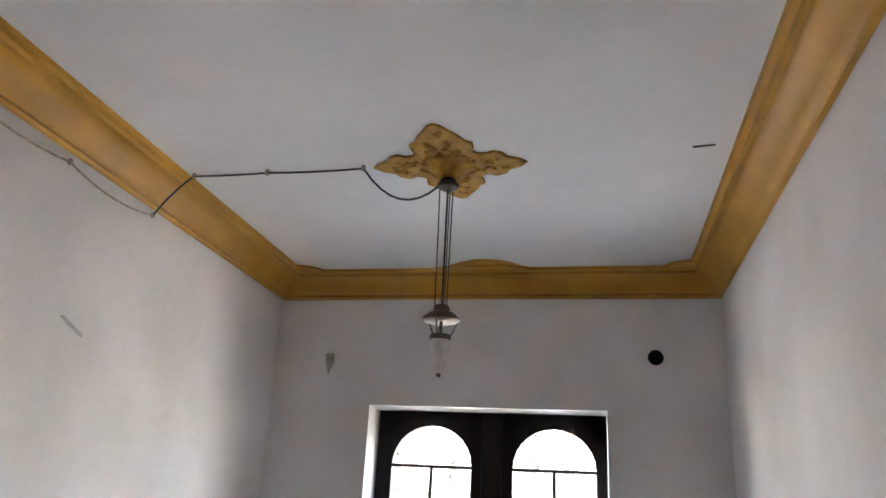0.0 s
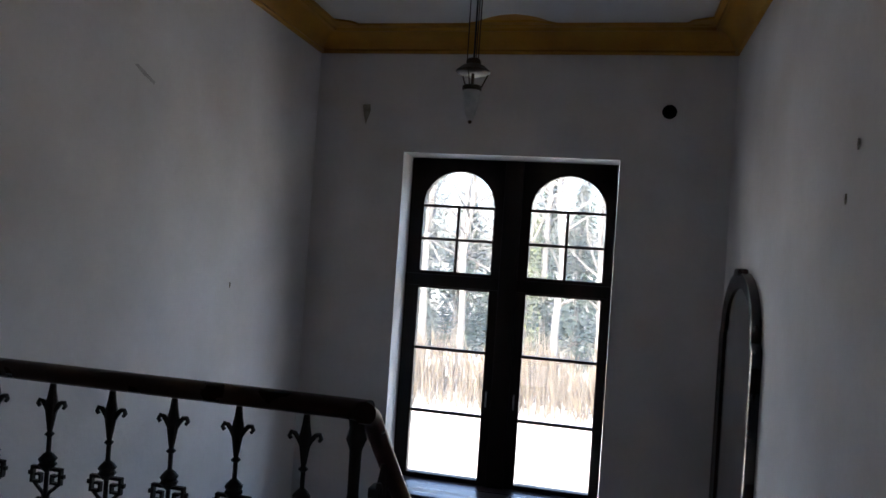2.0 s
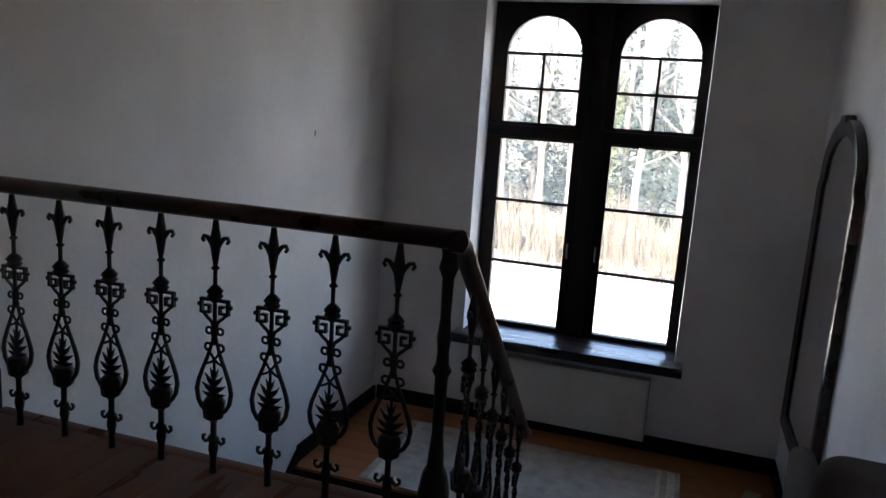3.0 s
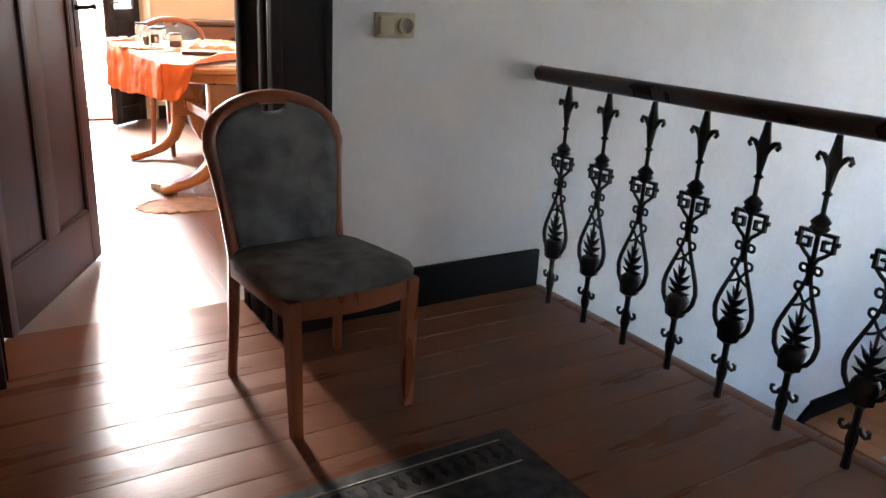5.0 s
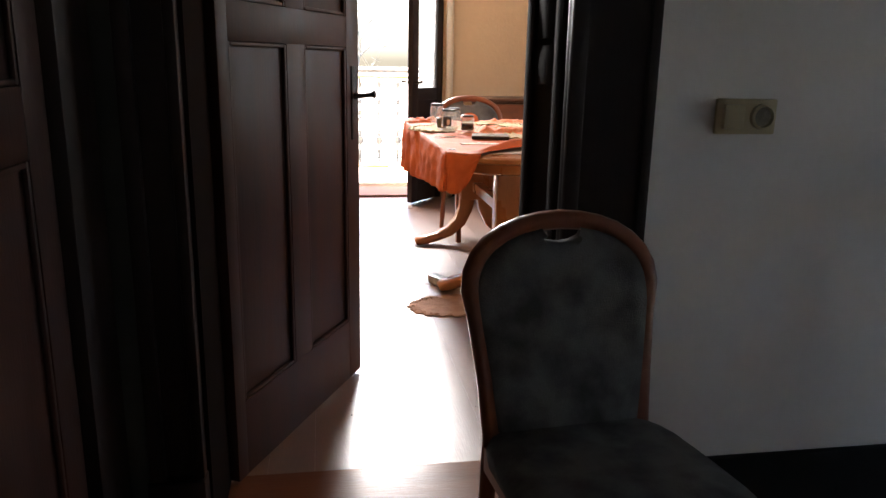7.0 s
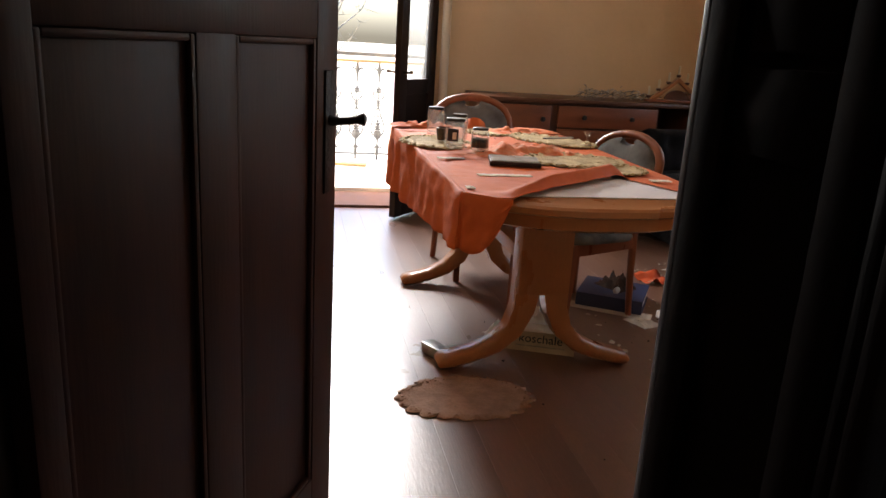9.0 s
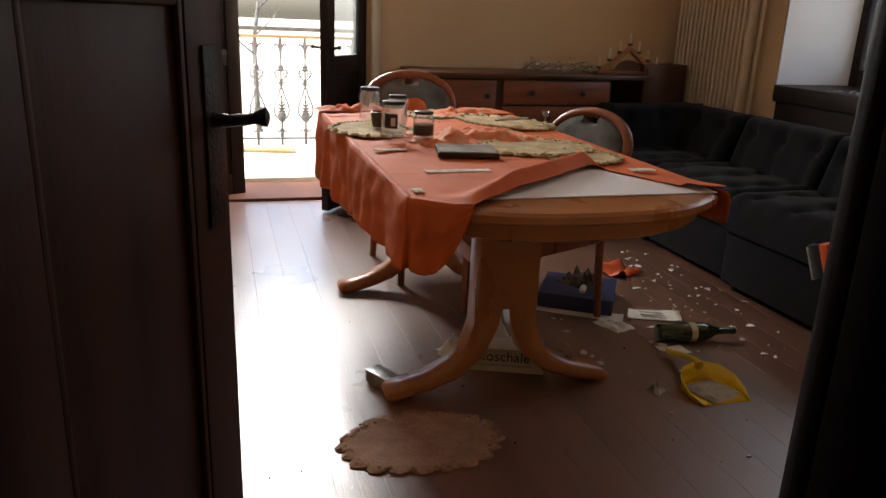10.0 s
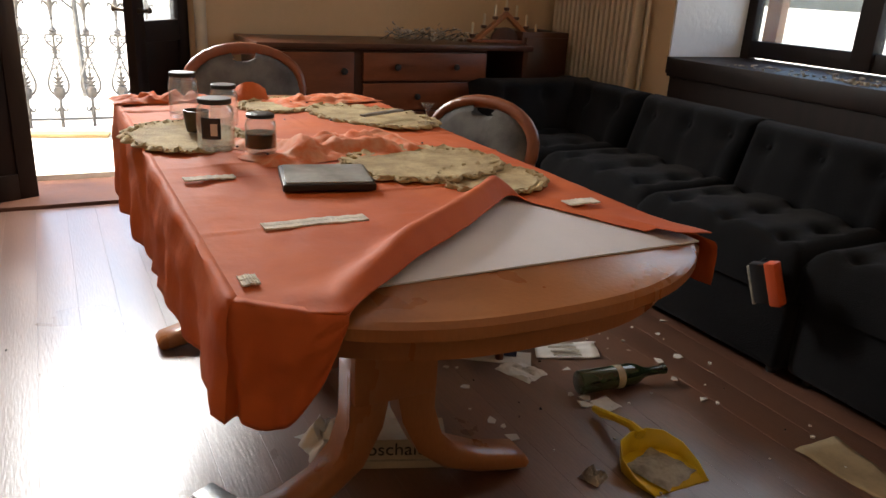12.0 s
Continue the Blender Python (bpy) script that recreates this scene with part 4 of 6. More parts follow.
# ---- chairs ----
def chair_parts(parent, wood, fabric):
    """Upholstered dining chair: front along +x, seat 0.46 high, arched back 0.90 high."""
    for s in (-1, 1):
        part("front_leg", rings(B(), [[(x + dx, s * (y) + dy, z) for dx, dy in ((-r, -r), (r, -r), (r, r), (-r, r))] for x, y, z, r in ((0.215, 0.178, 0.0, 0.014), (0.207, 0.180, 0.23, 0.017), (0.205, 0.182, 0.395, 0.018))]), wood, parent)
        part("side_rail", box(B(), -0.17, 0.19, s * 0.185 - 0.011, s * 0.185 + 0.011, 0.34, 0.395, bevel=0.004), wood, parent)
    part("front_rail", rings(B(), [[(0.198 + 0.022 * (1 - (y / 0.17) ** 2) + dx, y, z) for dx, z in ((0, 0.340), (0.018, 0.340), (0.018, 0.397), (0, 0.397))] for y in [-0.17 + 0.034 * i for i in range(11)]]), wood, parent)
    part("back_rail", box(B(), -0.20, -0.178, -0.165, 0.165, 0.34, 0.395, bevel=0.004), wood, parent)

    def back_x(z):
        return -0.195 - 0.02 * max(0, (0.3 - z) / 0.3) - 0.115 * max(0, (z - 0.42) / 0.48) ** 1.15

    # one bent frame: leg, post, arch, post, leg
    pts = [(0.185, 0.0), (0.178, 0.2), (0.172, 0.42), (0.180, 0.55), (0.195, 0.68)]
    arch = [(0.205 * math.cos(a) if abs(math.cos(a)) > 1e-6 else 0, 0.74 + 0.145 * math.sin(a) ** 0.85) for a in [math.pi * (i + 0.0) / 14 for i in range(15)]]
    SZ, SY = 0.947, 1.0
    path = [(back_x(z), y, z) for y, z in pts] + [(back_x(z), y, z) for y, z in arch] + [(back_x(z), -y, z) for y, z in reversed(pts)]
    path = [(x, y * SY, z * SZ) for x, y, z in path]
    rad = [0.015, 0.017, 0.020, 0.020, 0.020] + [0.021] * 15 + [0.020, 0.020, 0.020, 0.017, 0.015]
    part("back_frame", tube(B(), path, rad, 8), wood, parent, smooth=60)
    # upholstered back with a hand hole at the top
    bm = B()
    n = 22
    def prof(z):
        return 0.160 + 0.036 * min(1, max(0, (z - 0.44) / 0.26))
    outline = []
    for i in range(11):
        z = 0.44 + 0.29 * i / 10
        outline.append((prof(z), z))
    for i in range(1, 7):
        a = math.pi / 2 * i / 7
        outline.append((0.196 * math.cos(a), 0.73 + 0.143 * math.sin(a) ** 0.9))
    hole = [(0.056, 0.866), (0.046, 0.850), (0.026, 0.841), (0.0, 0.838)]
    right = outline + hole
    full = right + [(-y, z) for y, z in reversed(right[:-1])]
    loops = [[(back_x(z) + d, y * k, 0.44 + (z - 0.44) * kk) for y, z in full] for d, k, kk in ((-0.014, 0.99, 0.995), (-0.018, 0.9, 0.99), (0.012, 1.0, 1.0), (0.022, 0.96, 0.985), (0.028, 0.80, 0.96))]
    loops = [[(x, y * SY, z * SZ) for x, y, z in lp] for lp in loops]
    rings(bm, loops[:1] + loops[2:])
    part("backrest", bm, fabric, parent, "mottled grey upholstered back", smooth=60)
    # seat cushion, rounded
    bm = B()
    loops = []
    for z, k in ((0.396, 0.99), (0.399, 1.01), (0.415, 1.02), (0.430, 0.99), (0.441, 0.89), (0.446, 0.6)):
        lp = []
        for i in range(28):
            a = 2 * math.pi * i / 28
            c, s = math.cos(a), math.sin(a)
            x = 0.230 * math.copysign(abs(c) ** 0.45, c)
            y = (0.208 + 0.010 * c) * math.copysign(abs(s) ** 0.45, s)
            lp.append((0.012 + x * k, y * k, z + 0.048 * (min(x, 0.2) - 0.2)))
        loops.append(lp)
    rings(bm, loops)
    part("seat", bm, fabric, parent, "grey upholstered seat", smooth=60)


chair = thing("dining_chair", "red-brown wooden dining chair with mottled grey upholstery by the door", "chair", pose(-1.375, 1.82, 0, 0, 0, 5.5), "dining chairs")
chair_parts(chair, CHAIRWOOD, FABRIC)
c2 = copy_thing(chair, pose(-5.15, 2.35, 0, 0, 0, 4) @ Matrix.Diagonal((1.08, 1.1, 1.09, 1)))
tagged(c2, "red-brown wooden dining chair with grey back at the table's end")
c3 = copy_thing(chair, pose(-4.45, 2.635, 0, 0, 0, -66))
tagged(c3, "red-brown wooden dining chair with grey back pushed under the table")

# low grey chair on the landing
ARMFABRIC = material("plain_grey_upholstery", (0.16, 0.155, 0.16), 0.9, var=0.08, scale=9, fine=320, bump=0.2, alt=(0.13, 0.127, 0.13), spec=0.2)
arm = thing("armchair", "grey upholstered low armchair by the stair head", "armchair", pose(1.215, 2.575, 0, 0, 0, 87))
def cushion(bm, x0, x1, y0, y1, z0, z1, r=0.06, seg=4):
    g = bmesh.ops.create_cube(bm, size=1, matrix=Matrix.Translation(((x0 + x1) / 2, (y0 + y1) / 2, (z0 + z1) / 2)) @ Matrix.Diagonal((x1 - x0, y1 - y0, z1 - z0, 1)))
    es = list({e for v in g["verts"] for e in v.link_edges})
    bmesh.ops.bevel(bm, geom=es, offset=r, segments=seg, affect="EDGES", profile=0.5)
    return bm


part("seat", cushion(B(), -0.14, 0.25, -0.24, 0.24, 0.25, 0.42), ARMFABRIC, arm)
part("backrest", cushion(B(), -0.26, -0.135, -0.29, 0.29, 0.24, 0.665, 0.055, 6), ARMFABRIC, arm, smooth=80)
for s in (-1, 1):
    part("armrest", cushion(B(), -0.14, 0.22, s * 0.265 - 0.03, s * 0.265 + 0.03, 0.26, 0.52, 0.028, 4), ARMFABRIC, arm, smooth=80)
for x in (-0.2, 0.2):
    for y in (-0.17, 0.17):
        part("leg", lathe(B(), [(0.012, 0), (0.02, 0.26)], 8, Matrix.Translation((x, y, 0))), CHAIRWOOD, arm)
# rug on the landing
rug = thing("rug", "dark patterned rug with a border on the landing", "rug", pose(-0.2, 1.62, 0, 0, 0, 0))
part("weave", box(B(), -0.72, 0.85, -0.55, 0.575, 0.001, 0.010, bevel=0.003), RUG, rug)
bm = B()
for k in range(26):
    y = -0.50 + k * 0.04
    slab(bm, [(-0.66, y), (-0.645, y + 0.008), (-0.62, y), (-0.60, y + 0.012), (-0.62, y + 0.024), (-0.645, y + 0.016), (-0.66, y + 0.022)], 0.0095, 0.0118)
part("border_pattern", bm, BLACKTRIM, rug, "black border pattern")
bm = box(B(), -0.575, -0.57, -0.5, 0.52, 0.0095, 0.0115)
box(bm, -0.68, -0.675, -0.5, 0.52, 0.0095, 0.0115)
part("border_line", bm, DUST, rug, "grey border line")

# ---- dining table ----
TZ = 0.765
table = thing("dining_table", "light beech extending dining table on two curved pedestals", "table", pose(0, 0, 0))
TX0, TX1, TY0, TY1 = -5.12, -3.42, 1.835, 2.70
TC = (TY0 + TY1) / 2


def table_outline(k=0.0):
    pts = []
    for i in range(41):
        q = -math.cos(math.pi * i / 40)
        y = TC + q * ((TY1 - TY0) / 2 - k)
        pts.append((TX1 + 0.165 * (1 - abs(q) ** 2.6) - k, y))
    for i in range(41):
        q = math.cos(math.pi * i / 40)
        y = TC + q * ((TY1 - TY0) / 2 - k)
        pts.append((TX0 - 0.165 * (1 - abs(q) ** 2.6) + k, y))
    return pts


bm = B()
rings(bm, [[(x, y, z) for x, y in table_outline(k)] for k, z in ((0.012, TZ - 0.032), (0.0, TZ - 0.026), (0.0, TZ - 0.008), (0.008, TZ))])
part("tabletop", bm, BEECH, table)
bm = B()
rings(bm, [[(x, y, z) for x, y in table_outline(k)] for k, z in ((0.055, TZ - 0.085), (0.035, TZ - 0.075), (0.03, TZ - 0.0325))])
part("apron", bm, BEECH, table)
for px in (-3.86, -4.86):
    part("pedestal", box(B(), px - 0.055, px + 0.055, TC - 0.105, TC + 0.105, 0.30, TZ - 0.086, bevel=0.02), BEECH, table)
    part("bearer", box(B(), px - 0.05, px + 0.05, TC - 0.34, TC + 0.34, TZ - 0.125, TZ - 0.086, bevel=0.008), BEECH, table)
    for s in (-1, 1):
        pts = [(0.052, 0.42, 0.105, 0.0), (0.056, 0.33, 0.10, 0.012), (0.066, 0.24, 0.085, 0.02), (0.10, 0.155, 0.072, 0.05), (0.165, 0.092, 0.06, 0.085), (0.25, 0.055, 0.05, 0.1), (0.325, 0.036, 0.05, 0.1), (0.375, 0.026, 0.045, 0.1), (0.388, 0.018, 0.025, 0.1)]
        loops = []
        for k, (d, z, w, _) in enumerate(pts):
            a, b = pts[max(0, k - 1)], pts[min(len(pts) - 1, k + 1)]
            t = Vector((b[0] - a[0], b[1] - a[1])).normalized()
            nrm = Vector((-t.y, t.x))
            hw = w * 0.5
            lp = []
            for u, v in ((-0.036, -1), (0.036, -1), (0.046, -0.5), (0.046, 0.5), (0.036, 1), (-0.036, 1), (-0.046, 0.5), (-0.046, -0.5)):
                zz = max(0.001, z + nrm.y * hw * v)
                lp.append((px + u, TC + s * (d + nrm.x * hw * v), zz))
            loops.append(lp)
        part("foot", rings(B(), loops), BEECH, table, smooth=55)
part("stretcher", box(B(), -4.80, -3.92, TC - 0.03, TC + 0.03, 0.36, 0.42, bevel=0.006), BEECH, table)

# white under-cloth
def lerp_table(v, rows):
    for (a, fa), (b, fb) in zip(rows, rows[1:]):
        if a <= v <= b:
            return fa + (fb - fa) * (v - a) / (b - a)
    return rows[0][1] if v < rows[0][0] else rows[-1][1]


bm = B()
box(bm, -5.14, -3.415, TY0 + 0.012, TY1 - 0.008, TZ + 0.0008, TZ + 0.0045, bevel=0.0015)
single("under_cloth", bm, WHITECLOTH, "white cloth pad lying on the table top", "cloth")

# orange tablecloth
def end_x(y):
    """The table's near end."""
    q = min(1.0, abs(y - TC) / ((TY1 - TY0) / 2))
    return TX1 + 0.165 * (1 - q ** 2.6)


def near_x(y):
    if y < 1.965:
        return end_x(max(y, TY0)) + 0.004
    return lerp_table(y, [(1.965, -3.318), (2.0, -3.352), (2.05, -3.392), (2.12, -3.452), (2.30, -3.585), (2.46, -3.73), (2.49, -3.742), (2.52, -3.70), (2.55, -3.63), (2.60, -3.515), (2.645, -3.425), (2.71, -3.40)])


cloth = thing("tablecloth", "orange tablecloth pulled askew with a hanging corner", "tablecloth")
bm = B()
NX, NY = 300, 100
grid = []
for j in range(NY + 1):
    y = TY0 - 0.004 + (TY1 + 0.006 - (TY0 - 0.004)) * j / NY
    row = []
    for i in range(NX + 1):
        q = i / NX
        x = -5.13 + (near_x(y) + 5.13) * q
        z = TZ + 0.0075
        # soft wrinkles, cross creases, and a raised fold along the loose edge
        z += 0.0035 * noise.noise(Vector((x * 5, y * 9, 0.3))) + 0.002 * noise.noise(Vector((x * 16, y * 22, 1.3)))
        for cx in (-3.702, -3.87, -4.055, -4.17, -4.42, -4.9):
            z += 0.0045 * max(0.0, 0.4 + 1.6 * noise.noise(Vector((cx * 3, y * 4, 5)))) * math.exp(-((x - cx - 0.006 * math.sin(9 * y)) / 0.005) ** 2)
        z += 0.004 * max(0.0, 0.4 + 1.6 * noise.noise(Vector((x * 4, 2, 9)))) * math.exp(-((y - 2.30 - 0.004 * math.sin(7 * x)) / 0.005) ** 2)
        edge = near_x(y) - x
        if 1.90 < y < 2.505:
            q = (y - 1.90) / 0.605
            lift = 0.040 * min(1, q * 2.5) * min(1, (1 - q) * 14) ** 0.5
            z += lift * math.exp(-((edge - 0.05) / 0.042) ** 2) + 0.005 * min(1, q * 6)
        if y > 2.62:
            z += 0.012 * math.exp(-(edge / 0.08) ** 2)
        z = max(z, TZ + 0.006)
        row.append(bm.verts.new((x, y, z)))
    grid.append(row)
for j in range(NY):
    for i in range(NX):
        bm.faces.new((grid[j][i], grid[j][i + 1], grid[j + 1][i + 1], grid[j + 1][i]))
top = part("top_sheet", bm, ORANGE, cloth, smooth=80)
top.modifiers.new("thickness", "SOLIDIFY").thickness = -0.0015

# hanging side: follows the table's edge, then round the near corner
edge_line = [(-5.13 + 1.70 * i / 70, TY0 - 0.006, 0.0, -1.0) for i in range(71)]
for i in range(1, 31):
    y = TY0 - 0.004 + 0.134 * (i / 30) ** 1.5
    a, b = end_x(max(TY0, y)), end_x(max(TY0, y) + 0.002)
    nrm = Vector((0.002, a - b)).normalized()
    edge_line.append((a + 0.005, y, nrm.x, nrm.y))
bm = B()
cols = []
L = len(edge_line) - 1
for i, (x, y, ux, uy) in enumerate(edge_line):
    s = i / L
    drop = lerp_table(x, [(-5.2, 0.285), (-4.6, 0.27), (-4.1, 0.22), (-3.75, 0.19), (-3.5, 0.165), (-3.42, 0.17), (-3.3, 0.19)]) + 0.006 * math.sin(23 * s)
    if i > 71:
        drop *= max(0.004, 1 - ((i - 71) / 29) ** 4)
    col = []
    col.append(bm.verts.new((x - ux * 0.016, y - uy * 0.016, TZ + 0.0128)))
    for j in range(19):
        v = j / 18
        d = drop * v
        deep = 0.4 + 0.6 * min(1, max(0.0, (0.86 - s) / 0.3))
        fold = 0.011 * deep * v ** 0.9 * (math.sin(s * 44 + 3.5 * math.sin(7 * s)) * (0.5 + 0.7 * abs(math.sin(5 * s + 1))) + 0.35 * math.sin(s * 97 + 2.0)) + 0.008 * noise.noise(Vector((s * 22, v * 4, 2)))
        out = 0.008 * min(1, v * 8) + 0.007 * v + fold
        out *= min(1.0, (L - i) / 4)
        col.append(bm.verts.new((x + ux * out, y + uy * out, TZ + 0.0115 - 0.009 * (1 - max(0, 1 - v * 9) ** 2) - d)))
    cols.append(col)
for a, b in zip(cols, cols[1:]):
    for j in range(19):
        bm.faces.new((a[j], b[j], b[j + 1], a[j + 1]))
side = part("hanging_side", bm, ORANGE, cloth, smooth=80)
side.modifiers.new("thickness", "SOLIDIFY").thickness = 0.0015
# short overhang on the sofa side
bm = B()
cols = []
for i in range(80):
    x = -5.12 + 1.73 * i / 79
    d = 0.05 + 0.03 * math.sin(i * 0.21) + 0.06 * math.exp(-((i - 79) / 8) ** 2)
    cols.append([bm.verts.new((x, TY1 + 0.004 + 0.012 * min(1, 6 * v) + 0.006 * v * math.sin(i * 0.6), TZ + 0.008 - d * v)) for v in (0, 0.12, 0.3, 0.6, 1)])
for a, b in zip(cols, cols[1:]):
    for j in range(4):
        bm.faces.new((a[j], b[j], b[j + 1], a[j + 1]))
ov = part("overhang", bm, ORANGE, cloth, smooth=80)
ov.modifiers.new("thickness", "SOLIDIFY").thickness = -0.0015


def crumple(bm, cx, cy, lx, ly, h, seed, rot=0.0, z=0.0, n=26):
    """A heap of cloth or paper in folds."""
    c, s = math.cos(rot), math.sin(rot)
    g = []
    for j in range(n + 1):
        row = []
        for i in range(n + 1):
            u, v = 2 * i / n - 1, 2 * j / n - 1
            w = 1 + 0.18 * noise.noise(Vector((2 * u, 2 * v, seed)))
            x, y = u * lx * w, v * ly * w
            rim = max(0.0, 1 - max(abs(u), abs(v)) ** 3)
            zz = h * rim * (0.15 + abs(noise.noise(Vector((u * 1.3, v * 3.2, seed + 7)))) * 1.7 + abs(noise.noise(Vector((u * 3.1, v * 7.5, seed + 3)))) * 0.9)
            row.append(bm.verts.new((cx + c * x - s * y, cy + s * x + c * y, z + 0.002 + zz)))
        g.append(row)
    for j in range(n):
        for i in range(n):
            bm.faces.new((g[j][i], g[j][i + 1], g[j + 1][i + 1], g[j + 1][i]))
    return bm


CT = TZ + 0.014
bm = crumple(B(), -4.28, 2.28, 0.14, 0.24, 0.026, 2.0, 0.1, CT, 44)
single("crumpled_napkin_cloth", bm, PINKORANGE, "crumpled faded orange printed cloth on the table", "cloth", smooth=80)
bm = crumple(B(), -5.02, 2.50, 0.09, 0.20, 0.022, 5.0, 0.3, CT)
single("crumpled_napkin_cloth", bm, PINKORANGE, "crumpled faded orange printed cloth at the far end", "cloth", smooth=80)
bm = crumple(B(), -5.08, 1.99, 0.06, 0.17, 0.026, 9.0, 0.0, CT)
single("folded_orange_cloth", bm, ORANGE, "bunched orange cloth at the table's far corner", "cloth", smooth=80)
bm = B()
rings(bm, [[(-5.06 + dx, 2.26 + q * 0.055, CT + z) for dx, z in ((0.02, 0.002), (-0.03, 0.035 + 0.025 * (1 - q * q)), (-0.036, 0.033 + 0.025 * (1 - q * q)), (0.012, 0.0))] for q in (-1, -0.6, -0.2, 0.2, 0.6, 1)])
single("orange_napkin", bm, ORANGE, "folded orange napkin standing on the table", "napkin", smooth=60)
# strips of lace trim on the cloth
for x, y0, y1, w in ((-3.702, 1.95, 2.14, 0.020), (-4.055, 1.875, 1.98, 0.013), (-3.473, 1.858, 1.884, 0.022), (-3.668, 2.57, 2.645, 0.018)):
    bm = B()
    for k in range(2):
        xx = x + (k - 0.5) * w * 0.9
        rings(bm, [[(xx + 0.002 * math.sin(9 * q) + dx, y0 + (y1 - y0) * q, TZ + 0.0168 + 0.0008 * math.sin(40 * q) + dz) for dx, dz in ((-0.009, -0.002), (0.009, -0.002), (0.008, 0.0008), (-0.008, 0.0008))] for q in [i / 12 for i in range(13)]])
    single("lace_trim", bm, LACE, "pale lace trim strip on the orange tablecloth", "lace")


# round mats with a ruffled rim
def doily(name, cx, cy, rx, ry, z, mat, label, seed, rot=0.0):
    d = thing(name, label, "placemat", pose(cx, cy, z, 0, 0, rot))
    bm = B()
    rng = random.Random(seed)
    n = 84
    loops = []
    for k, (q, zz) in enumerate(((0.02, 0.003), (0.5, 0.0035), (0.78, 0.003), (0.83, 0.006), (0.87, 0.003))):
        loops.append([(rx * q * math.cos(2 * math.pi * i / n), ry * q * math.sin(2 * math.pi * i / n), zz) for i in range(n)])
    wob = [rng.uniform(-0.03, 0.03) for _ in range(21)]
    for q, zz in ((0.95, 0.008), (1.0, 0.004), (1.0, 0.001), (0.85, 0.0)):
        lp = []
        for i in range(n):
            a = 2 * math.pi * i / n
            sc = 0.11 * abs(math.sin(a * 10.5)) + wob[int(i / 4) % 21]
            f = q + (sc - 0.03 if q > 0.9 else 0)
            lp.append((rx * f * math.cos(a), ry * f * math.sin(a), zz + (0.0035 * math.sin(a * 21 + seed) + 0.002 * math.sin(a * 33) + 0.001 if 0.9 < q and zz > 0.004 else 0)))
        loops.append(lp)
    rings(bm, loops)
    part("mat", bm, mat, d, smooth=50)
    bm = B()
    for i in range(76):
        a = 2 * math.pi * (i + rng.uniform(-0.3, 0.3)) / 76
        r, q = rng.uniform(0.90, 1.03), rng.uniform(0.004, 0.008)
        m = Matrix.Translation((rx * r * math.cos(a), ry * r * math.sin(a), 0.005)) @ Euler((rng.uniform(-0.22, 0.22), rng.uniform(-0.22, 0.22), a + rng.uniform(-0.5, 0.5))).to_matrix().to_4x4()
        rings(bm, [[m @ Vector((q * k * math.cos(t), q * 0.75 * k * math.sin(t), z)) for t in [math.pi * j / 4 for j in range(8)]] for k, z in ((0.8, -0.002), (1.0, 0.0), (0.85, 0.003), (0.35, 0.001))])
    part("ruffle", bm, mat, d, smooth=50)["kind"] = "stuff"
    return d


doily("floor_doily", -3.585, 1.935, 0.16, 0.235, 0.001, MAT_PINK, "dusty oval placemat with ruffled rim on the floor", 1, 0)
for k, (x, y, rx, ry, zz) in enumerate(((-4.50, 1.95, 0.20, 0.15, 0), (-4.05, 2.425, 0.165, 0.20, 0.004), (-3.885, 2.52, 0.12, 0.13, -0.001), (-4.69, 2.55, 0.23, 0.145, 0), (-4.94, 2.33, 0.12, 0.16, 0.0))):
    doily("placemat", x, y, rx, ry, CT + zz, MAT_BEIGE, "beige round placemat with ruffled rim on the orange cloth", k + 2, 10 * k)


# jars
def jar(x, y, r, h, fill, label, lab=True):
    j = thing("glass_jar", label, "jar", pose(x, y, CT + 0.008))
    part("glass", lathe(B(), [(r * 0.9, 0.0), (r, 0.006), (r, h * 0.72), (r * 0.93, h * 0.82), (r * 0.80, h * 0.87), (r * 0.80, h * 0.93), (r * 0.75, h * 0.93), (r * 0.75, h * 0.87), (r * 0.88, h * 0.81), (r * 0.945, h * 0.72), (r * 0.945, 0.012), (r * 0.3, 0.007)], 24), JARGLASS, j)
    part("lid", lathe(B(), [(r * 0.88, h * 0.90), (r * 0.90, h * 0.905), (r * 0.90, h * 0.985), (r * 0.85, h), (r * 0.3, h)], 20), BLACKPLASTIC, j, "black screw lid")
    if fill:
        part("contents", lathe(B(), [(r * 0.86, 0.013), (r * 0.985, 0.015), (r * 0.985, h * fill), (r * 0.2, h * fill)], 18), BLACKLIQ, j, "dark liquid")
    if lab:
        bm = B()
        k = [math.radians(a) for a in range(-36, 25, 10)]
        rings(bm, [[(q * math.cos(a - 0.35), q * math.sin(a - 0.35), z) for q, z in ((r + 0.0006, h * 0.25), (r + 0.0012, h * 0.25), (r + 0.0012, h * 0.66), (r + 0.0006, h * 0.66))] for a in k])
        part("paper_label", bm, INK, j, "black paper label")
        bm = B()
        rings(bm, [[(q * math.cos(a - 0.35), q * math.sin(a - 0.35), z) for q, z in ((r + 0.0012, h * 0.32), (r + 0.0018, h * 0.32), (r + 0.0018, h * 0.55), (r + 0.0012, h * 0.55))] for a in k[3:6]])
        part("label_patch", bm, PAPER, j, "white patch on the label")
    return j


